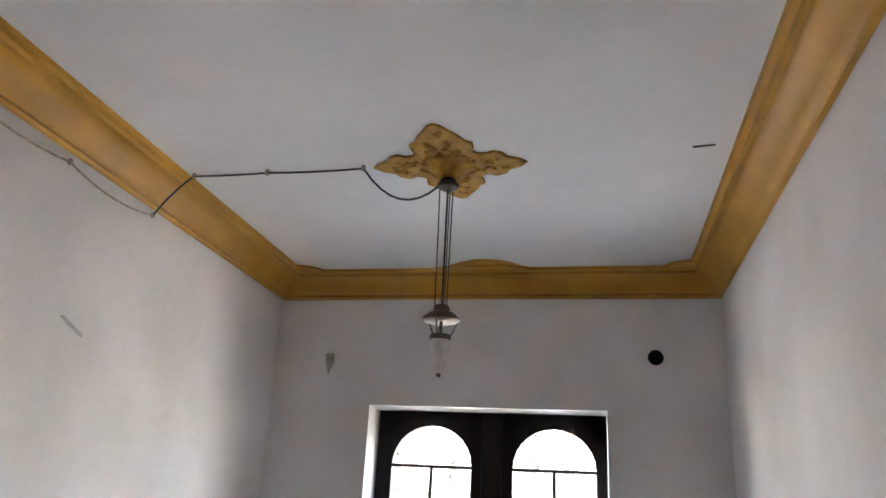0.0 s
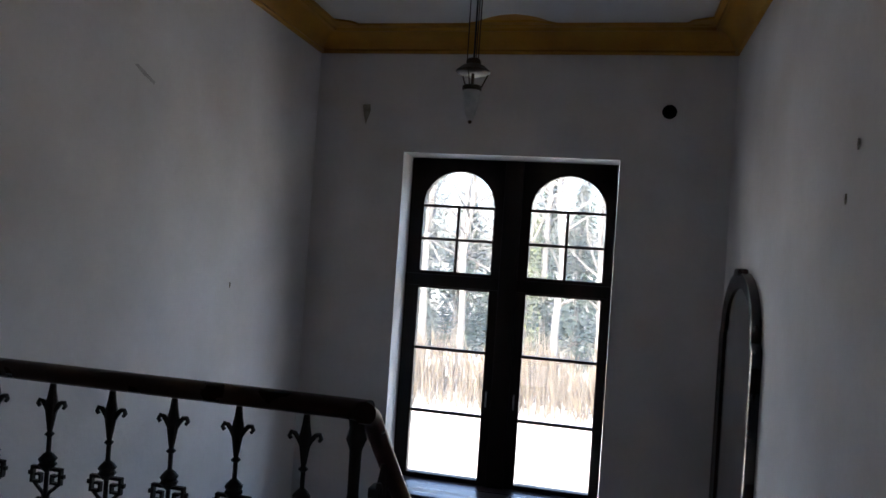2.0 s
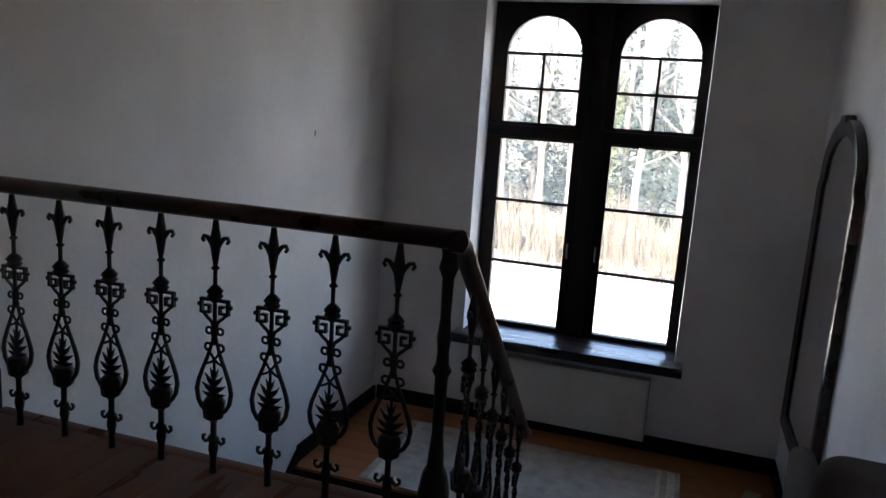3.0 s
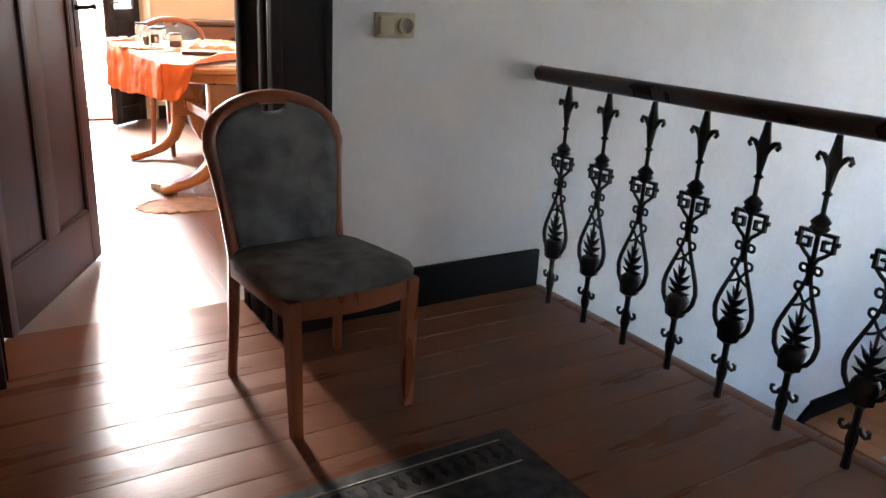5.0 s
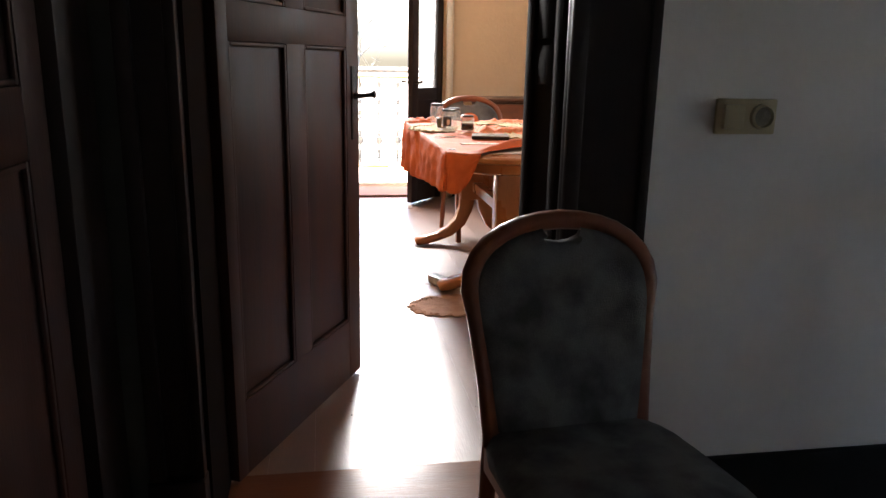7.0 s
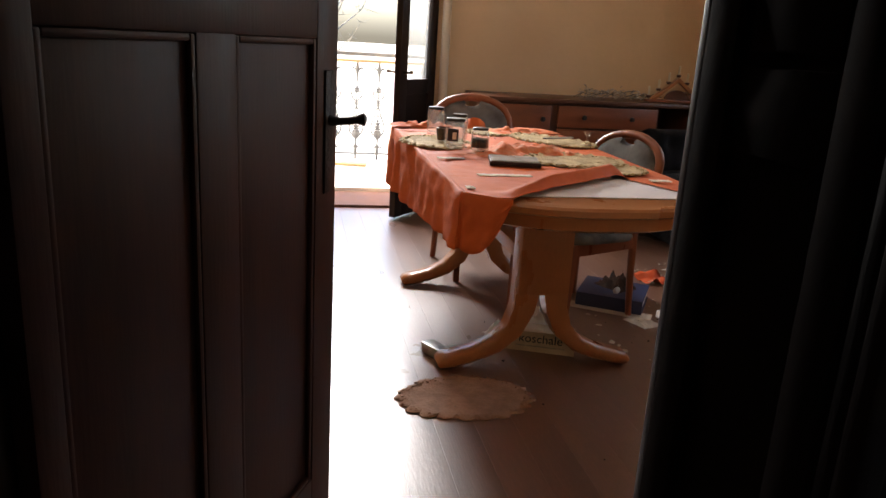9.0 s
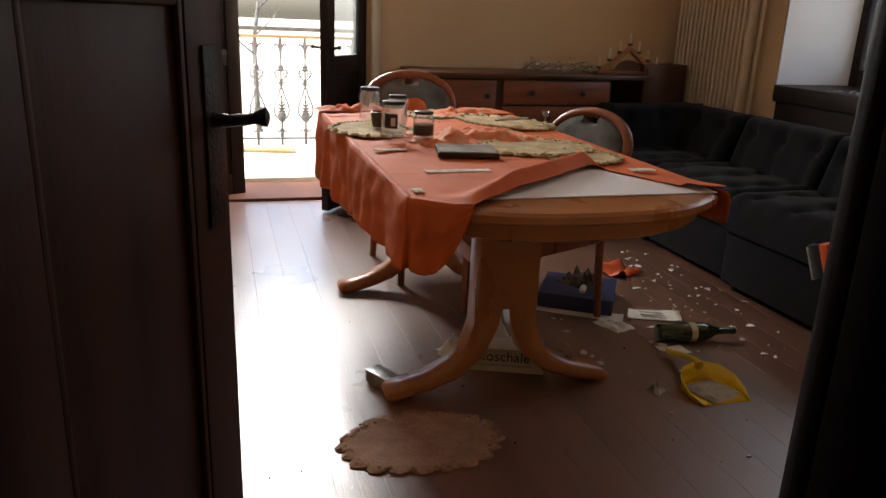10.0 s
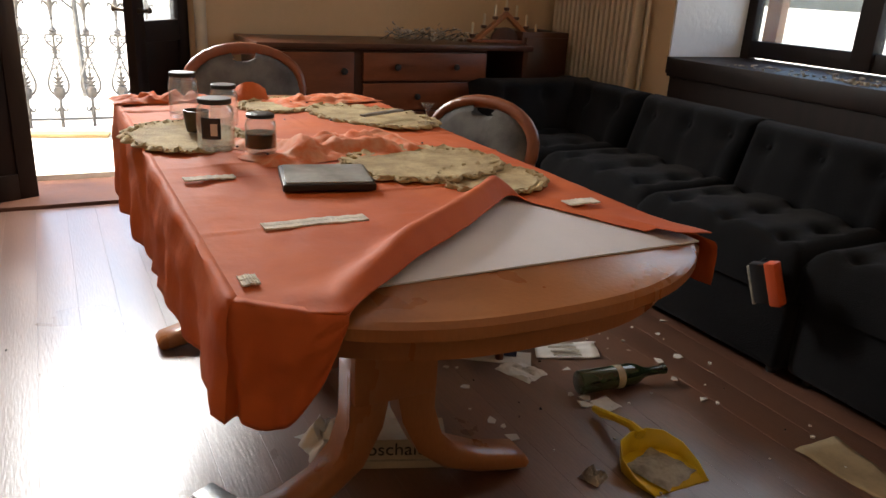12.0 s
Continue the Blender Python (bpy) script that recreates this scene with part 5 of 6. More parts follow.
jar(-4.745, 1.99, 0.042, 0.128, 0, "empty glass jar with black lid", False)
jar(-4.306, 1.993, 0.044, 0.122, 0, "empty glass jar with black lid and label")
jar(-4.605, 2.075, 0.038, 0.112, 0.0, "empty glass jar with black lid", False)
jar(-4.242, 2.085, 0.037, 0.094, 0.52, "small glass jar half full of dark liquid", False)
cup = lathe(B(), [(0.026, 0.0), (0.030, 0.02), (0.034, 0.055), (0.030, 0.056), (0.024, 0.01), (0.002, 0.008)], 16, Matrix.Translation((-4.52, 1.985, CT + 0.010)))
single("stoneware_cup", cup, BRASS, "small brown stoneware cup among the jars", "cup")
tab = thing("tablet_case", "flat dark case on the table, its top paled to imitate a reflection", "case", pose(-3.958, 2.151, CT + 0.004, 0, 0, -12))
part("body", box(B(), -0.085, 0.085, -0.095, 0.095, 0.0, 0.016, bevel=0.004), BLACKPLASTIC, tab)
part("top_plate", box(B(), -0.075, 0.078, -0.088, 0.088, 0.0155, 0.019, bevel=0.001), GREYTOP, tab)
# small glass and crumbs by the far mats
single("wine_glass_shard", lathe(B(), [(0.03, 0.0), (0.005, 0.006), (0.004, 0.035), (0.012, 0.05), (0.02, 0.06)], 12, Matrix.Translation((-4.50, 2.655, CT + 0.012))), JARGLASS, "small broken glass stem on the table", "glass")
single("cutlery_knife", box(B(), -0.012, 0.012, -0.09, 0.09, 0, 0.006, pose(-4.62, 2.56, CT + 0.022, 0, 0, 25), bevel=0.002), STEEL, "dull table knife on a mat", "knife")
bm = B()
rng = random.Random(8)
for k in range(18):
    x, y, r = rng.uniform(-5.0, -4.2), rng.uniform(1.95, 2.62), rng.uniform(0.002, 0.005)
    lathe(bm, [(r * 0.5, 0), (r, r * 0.6), (r * 0.3, r * 1.1)], 6, Matrix.Translation((x, y, CT + 0.010)))
single("table_crumbs", bm, BLACKPLASTIC, "dark crumbs scattered over the table", "crumbs", kind="stuff")



# ---- sideboard and what stands on it ----
side_b = thing("sideboard", "reddish brown wooden sideboard with drawers and open niche", "sideboard", pose(0, 0, 0))
SX = -6.14
part("body", box(box(box(B(), FX + 0.03, SX - 0.02, 2.575, 3.84, 0.06, 0.852), FX + 0.03, SX - 0.004, 4.07, 4.10, 0.06, 0.852), FX + 0.03, FX + 0.06, 3.84, 4.08, 0.06, 0.852), SIDEDARK, side_b, smooth=0)
part("plinth", box(B(), FX + 0.05, SX - 0.05, 2.60, 4.08, 0.0, 0.06), SIDEDARK, side_b)
part("niche_shelf", box(B(), FX + 0.06, SX - 0.03, 3.842, 4.068, 0.45, 0.47), SIDEDARK, side_b)
part("worktop", box(B(), FX + 0.015, SX + 0.02, 2.54, 4.12, 0.853, 0.883, bevel=0.008), SIDEDARK, side_b, "dark wooden top")


def front(kind, y0, y1, z0, z1, knobs):
    p = part(kind, box(B(), SX - 0.019, SX, y0, y1, z0, z1, bevel=0.006), SIDEWOOD, side_b)
    for y, z in knobs:
        part("knob", lathe(B(), [(0.006, 0.0), (0.007, 0.012), (0.018, 0.018), (0.016, 0.028), (0.004, 0.03)], 12, pose(SX, y, z, 0, 90, 0)), BLACKPLASTIC, p)


front("cabinet_door", 2.59, 3.045, 0.09, 0.838, [(2.985, 0.745)])
front("drawer", 3.095, 3.825, 0.692, 0.838, [(3.28, 0.765), (3.63, 0.765)])
front("drawer", 3.095, 3.825, 0.535, 0.680, [(3.40, 0.61)])
front("cabinet_door", 3.095, 3.455, 0.09, 0.53, [(3.42, 0.42)])
front("cabinet_door", 3.465, 3.825, 0.09, 0.53, [(3.50, 0.42)])
cab = thing("corner_cabinet", "dark brown low wooden cabinet in the room corner", "cabinet")
part("body", box(B(), FX + 0.03, -6.26, 4.13, 4.46, 0.001, 0.95, bevel=0.006), SIDEDARK, cab)
part("cabinet_door", box(B(), -6.259, -6.245, 4.15, 4.44, 0.08, 0.92, bevel=0.005), SIDEDARK, cab)

arch = thing("candle_arch", "wooden gable-shaped candle arch with seven cream candles", "candle arch", pose(-6.30, 4.03, 0.884))
part("base", box(B(), -0.035, 0.035, -0.235, 0.235, 0.0, 0.018, bevel=0.004), SIDEWOOD, arch)
for s in (-1, 1):
    part("gable_bar", box(B(), -0.02, 0.02, -0.012, 0.012, 0, 0.25, pose(0, s * 0.19, 0.012, s * 52, 0, 0), bevel=0.003), BEECH, arch)
bm = B()
slab(bm, [(0.09 * math.cos(a), 0.07 * math.sin(a)) for a in [math.pi * i / 12 for i in range(13)]], -0.008, 0.008, Matrix(((0, 0, 1, 0), (1, 0, 0, 0), (0, 1, 0, 0.018), (0, 0, 0, 1))))
part("arch_panel", bm, SIDEDARK, arch)
for k in range(7):
    q = (k - 3) / 3
    y, z = 0.215 * q, 0.028 + 0.150 * (1 - abs(q))
    part("candle_cup", lathe(B(), [(0.012, 0.0), (0.018, 0.010), (0.016, 0.018), (0.006, 0.019)], 10, Matrix.Translation((0, y, z))), SIDEDARK, arch)
    part("candle", lathe(B(), [(0.008, 0.018), (0.008, 0.075), (0.003, 0.082)], 10, Matrix.Translation((0, y, z))), CANDLE, arch)
garland = thing("dried_garland", "dried pale flower garland lying on the sideboard", "garland", pose(-6.34, 3.62, 0.884))
rng = random.Random(21)
bm = B()
for k in range(170):
    x, y = rng.gauss(0, 0.05), rng.uniform(-0.30, 0.20)
    z = abs(rng.gauss(0.025, 0.018)) + 0.008
    a, t = rng.uniform(0, 6.28), rng.uniform(-0.9, 0.9)
    m = Matrix.Translation((x, y, z)) @ Euler((t, rng.uniform(-0.9, 0.9), a)).to_matrix().to_4x4()
    r = rng.uniform(0.008, 0.017)
    slab(bm, [(r, 0), (0.4 * r, 0.5 * r), (-0.7 * r, 0.6 * r), (-1.1 * r, 0), (-0.7 * r, -0.6 * r), (0.4 * r, -0.5 * r)], -0.001, 0.002, m)
part("petals", bm, FLOWER, garland)["kind"] = "stuff"
bm = B()
for k in range(14):
    y = -0.36 + 0.042 * k
    tube(bm, [(rng.uniform(-0.05, 0.05), y, 0.006), (rng.uniform(-0.05, 0.05), y + 0.06, 0.03 + rng.uniform(0, 0.03)), (rng.uniform(-0.06, 0.06), y + 0.12, 0.02 + rng.uniform(0, 0.05))], 0.003, 5)
part("twigs", bm, BARK, garland)["kind"] = "stuff"

# ---- tall column radiator in the corner ----
rad2 = thing("column_radiator", "tall cream ribbed radiator on the yellow wall", "radiator")
for k in range(17):
    x = -6.50 + 0.0455 * k
    part("rib", box(B(), x - 0.014, x + 0.014, DY - 0.11, DY - 0.04, 0.35, 1.75, bevel=0.010), RADIATOR, rad2)
part("header", tube(B(), [(-6.53, DY - 0.075, 0.40), (-5.75, DY - 0.075, 0.40)], 0.018, 8), RADIATOR, rad2)
part("header", tube(B(), [(-6.53, DY - 0.075, 1.70), (-5.75, DY - 0.075, 1.70)], 0.018, 8), RADIATOR, rad2)
part("bracket", box(B(), -6.16, -6.12, DY - 0.05, DY - 0.001, 1.2, 1.26), RADIATOR, rad2)
part("supply_pipe", tube(B(), [(-5.72, DY - 0.05, 0.0), (-5.72, DY - 0.05, 1.9)], 0.012, 8), RADIATOR, rad2)
# heating pipe beside the balcony door
single("heating_pipe", tube(B(), [(FX + 0.05, 2.37, 0.0), (FX + 0.05, 2.37, CEIL)], 0.030, 10), RADIATOR, "cream painted heating pipe by the balcony door", "pipe")

# ---- dining room window ----
dw = thing("window_2", "dark wooden casement window in a deep recess", "window", kind="structure")
DWF = 5.155
bm = B()
def bar_y(bm, x0, x1, z0, z1, y0=DWF, y1=DWF + 0.06):
    box(bm, x0, x1, y0, y1, z0, z1, bevel=0.006)
    return bm


for x0, x1, z0, z1 in ((dwx0 + 0.002, dwx0 + 0.07, 0.802, dwz1), (dwx1 - 0.07, dwx1 - 0.002, 0.802, dwz1), (dwx0 + 0.07, dwx1 - 0.07, 0.895, 0.985), (dwx0 + 0.07, dwx1 - 0.07, dwz1 - 0.08, dwz1)):
    part("window_frame", bar_y(B(), x0, x1, z0, z1), DARKWOOD, dw)
part("centre_post", bar_y(B(), -4.885, -4.775, 0.90, dwz1 - 0.08, DWF - 0.02), DARKWOOD, dw)
for x0, x1 in ((dwx0 + 0.05, -4.88), (-4.78, dwx1 - 0.05)):
    p = part("pane", box(B(), x0, x1, DWF + 0.028, DWF + 0.032, 0.95, dwz1 - 0.06), PANE, dw, smooth=0)
    p.visible_shadow = False
part("outer_frame", box(B(), dwx0 + 0.02, dwx0 + 0.115, DWF + 0.14, DWF + 0.20, 0.90, dwz1 - 0.01, bevel=0.006), BEECH, dw, "faded orange outer wooden frame")
single("window_sill_dining", box(box(B(), dwx0 + 0.055, dwx1 + 0.30, 4.575, DY - 0.001, 0.792, 0.888, bevel=0.008), dwx0 + 0.002, dwx1 - 0.002, DY - 0.002, DWF + 0.05, 0.802, 0.886), DARKWOOD, "dark wooden window sill with dust and debris", "window sill", kind="structure")
structure("window_reveal", [(dwx0 + 0.0015, dwx0 + 0.012, DY + 0.004, DWF - 0.002, 0.888, dwz1 - 0.002)], PLASTER, "white painted window reveal", "wall")
structure("sill_wall_panel", [(dwx0 + 0.06, dwx1 + 0.28, 4.600, DY - 0.0012, 0.125, 0.791)], DARKWOOD, "dark wooden panelling under the window sill", "panelling")
bm = B()
rng = random.Random(5)
for k in range(120):
    x, y = rng.uniform(-5.2, -4.2), rng.uniform(4.62, 4.95)
    if k < 50:
        x, y = rng.gauss(-4.55, 0.09), rng.gauss(4.72, 0.04)
    r = rng.uniform(0.004, 0.016)
    slab(bm, [(r, 0), (0, 0.6 * r), (-r, 0.1 * r), (0, -0.7 * r)], 0, rng.uniform(0.002, 0.010), pose(x, y, 0.886, rng.uniform(-14, 14), rng.uniform(-14, 14), rng.uniform(0, 360)))
single("sill_debris", bm, DUST, "pale plaster crumbs on the window sill", "debris", kind="stuff")


# ---- sofa: tufted modules along the window wall ----
def tufted(nx, ny, lx, ly, h, depth, seed):
    """A cushion top: a grid with buttons pressed in, sides rounded off down to z = 0."""
    bm = B()
    n, m = 30, 26
    g = []
    for j in range(m + 1):
        row = []
        for i in range(n + 1):
            u, v = i / n, j / m
            x, y = (u - 0.5) * lx, (v - 0.5) * ly
            edge = min(u, 1 - u) * lx, min(v, 1 - v) * ly
            e1 = min(1, min(edge) / 0.07)
            z = h * (1 - (1 - e1) ** 2.4 * 0.75)
            for a in range(nx):
                for b in range(ny):
                    dx, dy = x - ((a + 0.5) / nx - 0.5) * lx, y - ((b + 0.5) / ny - 0.5) * ly
                    z -= depth * math.exp(-(dx * dx + dy * dy) / 0.0016) + 0.35 * depth * math.exp(-(dx * dx) / 0.0012 - (dy * dy) / 0.02)
            z += 0.012 * noise.noise(Vector((x * 5, y * 5, seed)))
            row.append(bm.verts.new((x, y, z)))
        g.append(row)
    for j in range(m):
        for i in range(n):
            bm.faces.new((g[j][i], g[j][i + 1], g[j + 1][i + 1], g[j + 1][i]))
    rim = [g[0][i] for i in range(n + 1)] + [g[j][n] for j in range(1, m + 1)] + [g[m][i] for i in range(n - 1, -1, -1)] + [g[j][0] for j in range(m - 1, 0, -1)]
    low = [bm.verts.new((v.co.x, v.co.y, -0.09)) for v in rim]
    for k in range(len(rim)):
        q = (k + 1) % len(rim)
        bm.faces.new((rim[k], low[k], low[q], rim[q]))
    bm.faces.new(low)
    return bm


SEAT = mesh_of("seat_cushion", tufted(3, 3, 0.72, 0.60, 0.095, 0.036, 1.0), VELVET, 70)
BACK = mesh_of("back_cushion", tufted(3, 2, 0.72, 0.46, 0.135, 0.032, 4.0), VELVET, 70)


def button_spots(nx, ny, lx, ly):
    return [(((a + 0.5) / nx - 0.5) * lx, ((b + 0.5) / ny - 0.5) * ly) for a in range(nx) for b in range(ny)]


def sofa_module(x, y, rot, label):
    s = thing("sofa_module", label, "sofa", pose(x, y, 0, 0, 0, rot), "modular sofa")
    part("base", cushion(B(), -0.36, 0.36, -0.36, 0.42, 0.03, 0.32, 0.03, 3), VELVET, s)
    st = part("seat_cushion", SEAT, None, s, m=pose(0, -0.08, 0.385))
    bk = part("back_cushion", BACK, None, s, m=pose(0, 0.235, 0.50, 72, 0, 0))
    part("back_shell", cushion(B(), -0.36, 0.36, 0.29, 0.42, 0.30, 0.66, 0.04, 3), VELVET, s)
    for bx, by in button_spots(3, 2, 0.72, 0.46):
        part("button", lathe(B(), [(0.011, 0.0), (0.012, 0.004), (0.004, 0.009)], 8, Matrix.Translation((bx, by, 0.098))), VELVET, bk)
    for fx in (-0.3, 0.3):
        for fy in (-0.3, 0.34):
            part("foot", lathe(B(), [(0.018, 0.0), (0.022, 0.032)], 8, Matrix.Translation((fx, fy, 0))), BLACKPLASTIC, s)
    return s


for x, y, rot, lab in ((-5.72, 4.06, 0, "charcoal velvet tufted sofa module in the room corner"), (-4.98, 4.07, 0, "charcoal velvet tufted sofa module under the window"), (-4.26, 4.04, 1.5, "charcoal velvet tufted sofa module pulled slightly forward"), (-3.53, 4.08, -0.5, "charcoal velvet tufted sofa module beside the brush"), (-2.79, 4.08, 0, "charcoal velvet tufted sofa module near the door")):
    module = sofa_module(x, y, rot, lab)
    if "corner" in lab:
        part("back_cushion", BACK, None, module, m=pose(0, 0, 0, 0, 0, 90) @ pose(-0.02, 0.20, 0.50, 72, 0, 0))
        part("back_shell", cushion(B(), -0.40, -0.27, -0.36, 0.36, 0.30, 0.66, 0.04, 3), VELVET, module)

# hand brush hanging over the seat edge
br = thing("hand_brush", "orange-red and grey hand brush stuck at the sofa seat's edge", "brush", pose(-3.935, 3.60, 0.36, 10, -15, 6))
part("back", box(B(), 0.012, 0.050, -0.020, 0.020, -0.078, 0.066, bevel=0.006), REDP, br)
part("body", box(B(), -0.046, 0.011, -0.012, 0.018, -0.076, 0.060, bevel=0.005), BLACKPLASTIC, br, "black brush body")
part("edge_strip", box(B(), -0.056, -0.047, -0.010, 0.014, -0.082, 0.050, bevel=0.003), DUST, br, "grey plastic edge")
bm = B()
rng = random.Random(4)
for k in range(90):
    x, z = rng.uniform(-0.04, 0.008), rng.uniform(-0.07, 0.055)
    tube(bm, [(x, 0.018, z), (x + rng.uniform(-0.006, 0.006), 0.055 + rng.uniform(-0.006, 0.006), z + rng.uniform(-0.006, 0.006))], 0.0022, 4)
part("bristles", bm, BLACKPLASTIC, br, "black bristles")["kind"] = "stuff"

# ---- things on the dining room floor ----
bt = thing("wine_bottle", "dark green glass wine bottle lying on the floor", "bottle", pose(-4.085, 3.02, 0.038, -90, 0, -6))
part("glass", lathe(B(), [(0.030, 0.0), (0.037, 0.004), (0.0375, 0.02), (0.0375, 0.19), (0.033, 0.215), (0.018, 0.245), (0.0145, 0.265), (0.014, 0.315), (0.016, 0.317), (0.016, 0.33), (0.010, 0.331)], 18), GREENGLASS, bt)
part("paper_label", lathe(B(), [(0.0378, 0.13), (0.0383, 0.131), (0.0383, 0.155), (0.0378, 0.156)], 18), CARD, bt, "pale paper label band")

dp = thing("dustpan", "yellow plastic dustpan full of grey dust", "dustpan", pose(-3.705, 2.985, 0.002, 0, 0, 178))
outline = [(-0.115, -0.082), (-0.115, 0.082), (-0.06, 0.098), (0.0, 0.097), (0.045, 0.068), (0.060, 0.025), (0.060, -0.025), (0.045, -0.068), (0.0, -0.097), (-0.06, -0.098)]
bm = B()
o2 = outline[1:] + [outline[0]]
bot = [bm.verts.new((x, y, 0.0)) for x, y in o2]
hts = [0.006, 0.022, 0.042, 0.058, 0.065, 0.065, 0.058, 0.042, 0.022, 0.006]
topv = [bm.verts.new((x * 1.06, y * 1.06, h)) for (x, y), h in zip(o2, hts)]
bm.faces.new(bot)
for a in range(len(o2) - 1):
    bm.faces.new((bot[a], bot[a + 1], topv[a + 1], topv[a]))
pan = part("pan", bm, YELLOWP, dp, smooth=50)
sol = pan.modifiers.new("thickness", "SOLIDIFY")
sol.thickness, sol.offset = 0.003, 1
part("handle", tube(B(), [(0.055, 0, 0.055), (0.10, 0, 0.06), (0.16, 0, 0.045), (0.22, 0, 0.025), (0.262, 0, 0.018)], [0.017, 0.012, 0.011, 0.014, 0.010], 8), YELLOWP, dp)
single("dustpan_dust", crumple(B(), -3.67, 2.985, 0.068, 0.070, 0.010, 3.0, 0.3, 0.006, 14), DUST, "grey dust heap in the dustpan", "dust", smooth=60)

cb = thing("cardboard_box", "flat white printed cardboard box under the table", "box", pose(-4.005, 2.347, 0.001, 0, 0, 69))
part("carton", box(B(), -0.14, 0.14, -0.05, 0.05, 0.0, 0.088, bevel=0.002), CARD, cb)
txt = bpy.data.curves.new("print", "FONT")
txt.body, txt.size, txt.extrude, txt.align_x = "koschale", 0.052, 0.0006, "CENTER"
to = new("text_tmp", txt)
bpy.context.view_layer.update()
tm = bpy.data.meshes.new_from_object(to.evaluated_get(bpy.context.evaluated_depsgraph_get()))
bpy.data.objects.remove(to)
tm.materials.clear()
tm.materials.append(INK)
part("print", tm, None, cb, "black printed word", m=pose(0.0, -0.0508, 0.042, 90, 0, 0))
bm = box(B(), -0.10, 0.10, -0.0008, 0.0008, -0.003, 0.003)
part("small_print", bm, DUST, cb, "grey line of small print", m=pose(0.0, -0.0508, 0.026))
bm = crumple(B(), -4.135, 2.30, 0.07, 0.155, 0.085, 12.0, 0.1, 0.0, 22)
single("white_paper_bag", bm, PAPER, "crumpled white paper bag under the table", "paper bag", smooth=60)

bk = thing("blue_binder", "thick dark blue ring binder lying on the floor", "binder", pose(-4.57, 2.913, 0.001, 0, 0, -32))
part("cover", box(box(B(), -0.15, 0.15, -0.16, 0.16, 0.0, 0.006), -0.15, 0.15, -0.16, 0.16, 0.062, 0.068), BLUE, bk, smooth=0)
part("spine", box(B(), 0.144, 0.152, -0.16, 0.16, 0.0, 0.068, bevel=0.003), BLUE, bk)
part("paper_block", box(B(), -0.14, 0.143, -0.152, 0.152, 0.007, 0.061), PAPER, bk)
BROWNCLOTH = material("dark_brown_cloth", (0.10, 0.052, 0.034), 0.9, var=0.3, scale=20, fine=120, bump=0.5)
single("brown_rag", crumple(B(), -4.60, 2.93, 0.085, 0.065, 0.05, 31.0, 0.5, 0.068, 18), BROWNCLOTH, "crumpled dark brown rag on the blue binder", "rag", smooth=60)
single("plastic_tube", lathe(B(), [(0.010, 0.0), (0.014, 0.006), (0.015, 0.085), (0.008, 0.095), (0.007, 0.115), (0.002, 0.117)], 12, pose(-4.50, 2.90, 0.086, 78, 0, 60)), WHITEMETAL, "white plastic tube lying on the blue binder", "tube")


def sheet(name, pts, mat, label, seed, curl=0.01):
    """A thin sheet of paper or card lying slightly curled on the floor."""
    a, b, c, d = [Vector((x, y, 0)) for x, y in pts]
    bm = B()
    n = 8
    g = []
    for j in range(n + 1):
        row = []
        for i in range(n + 1):
            p = a.lerp(b, i / n).lerp(d.lerp(c, i / n), j / n)
            p.z = 0.0025 + max(0, curl * noise.noise(Vector((i * 0.4, j * 0.4, seed))) + curl * (abs(i / n - 0.5) ** 2) * 2)
            row.append(bm.verts.new(p))
        g.append(row)
    for j in range(n):
        for i in range(n):
            bm.faces.new((g[j][i], g[j][i + 1], g[j + 1][i + 1], g[j + 1][i]))
    ob = single(name, bm, mat, label, "paper", smooth=60)
    ob.modifiers.new("thickness", "SOLIDIFY").thickness = 0.001
    return ob


mag = sheet("magazine", [(-4.324, 3.026), (-4.241, 3.238), (-4.347, 3.292), (-4.419, 3.083)], PAPER, "open pale printed leaflet on the floor", 1)
for k in range(4):
    bm = box(B(), -0.05, 0.05, -0.006, 0.006, 0, 0.0012)
    part("print_bar", bm, DUST, mag, "grey printed lines", m=pose(-4.375 + 0.028 * k, 3.16 - 0.008 * k, 0.011, 0, 0, 67))
sheet("loose_paper", [(-4.50, 2.655), (-4.285, 2.98), (-4.36, 3.03), (-4.575, 2.70)], PAPER, "white sheet of paper under the blue binder", 2, 0.002)
BROWNCARD = material("brown_cardboard", (0.33, 0.25, 0.14), 0.9, var=0.15, scale=8, fine=80, bump=0.08)
sheet("cardboard_piece", [(-3.586, 3.408), (-3.27, 3.44), (-3.31, 3.54), (-3.585, 3.591)], BROWNCARD, "torn piece of pale cardboard on the floor", 3, 0.012)
sheet("paper_scrap", [(-4.02, 3.02), (-3.95, 3.04), (-3.96, 3.10), (-4.03, 3.09)], PAPER, "white paper scrap near the dustpan", 4, 0.006)
sheet("bag_packet", [(-4.95, 3.18), (-4.80, 3.24), (-4.83, 3.40), (-4.98, 3.34)], REDP, "crumpled red and white food packet on the floor", 5, 0.05)
single("crumpled_tissue", crumple(B(), -4.27, 2.93, 0.07, 0.05, 0.018, 15.0, 0.4, 0, 16), PAPER, "crumpled white tissue on the floor", "tissue", smooth=60)
single("foil_ball", crumple(B(), -3.72, 2.80, 0.03, 0.03, 0.022, 18.0, 0.4, 0, 14), STEEL, "small crumpled silver foil on the floor", "foil", smooth=20)
tin = thing("metal_tin", "small dented grey metal tin beside the table foot", "tin", pose(-3.93, 1.905, 0.002, 0, 0, 28))
part("body", box(B(), -0.085, 0.085, -0.028, 0.028, 0.0, 0.040, bevel=0.006), STEEL, tin)
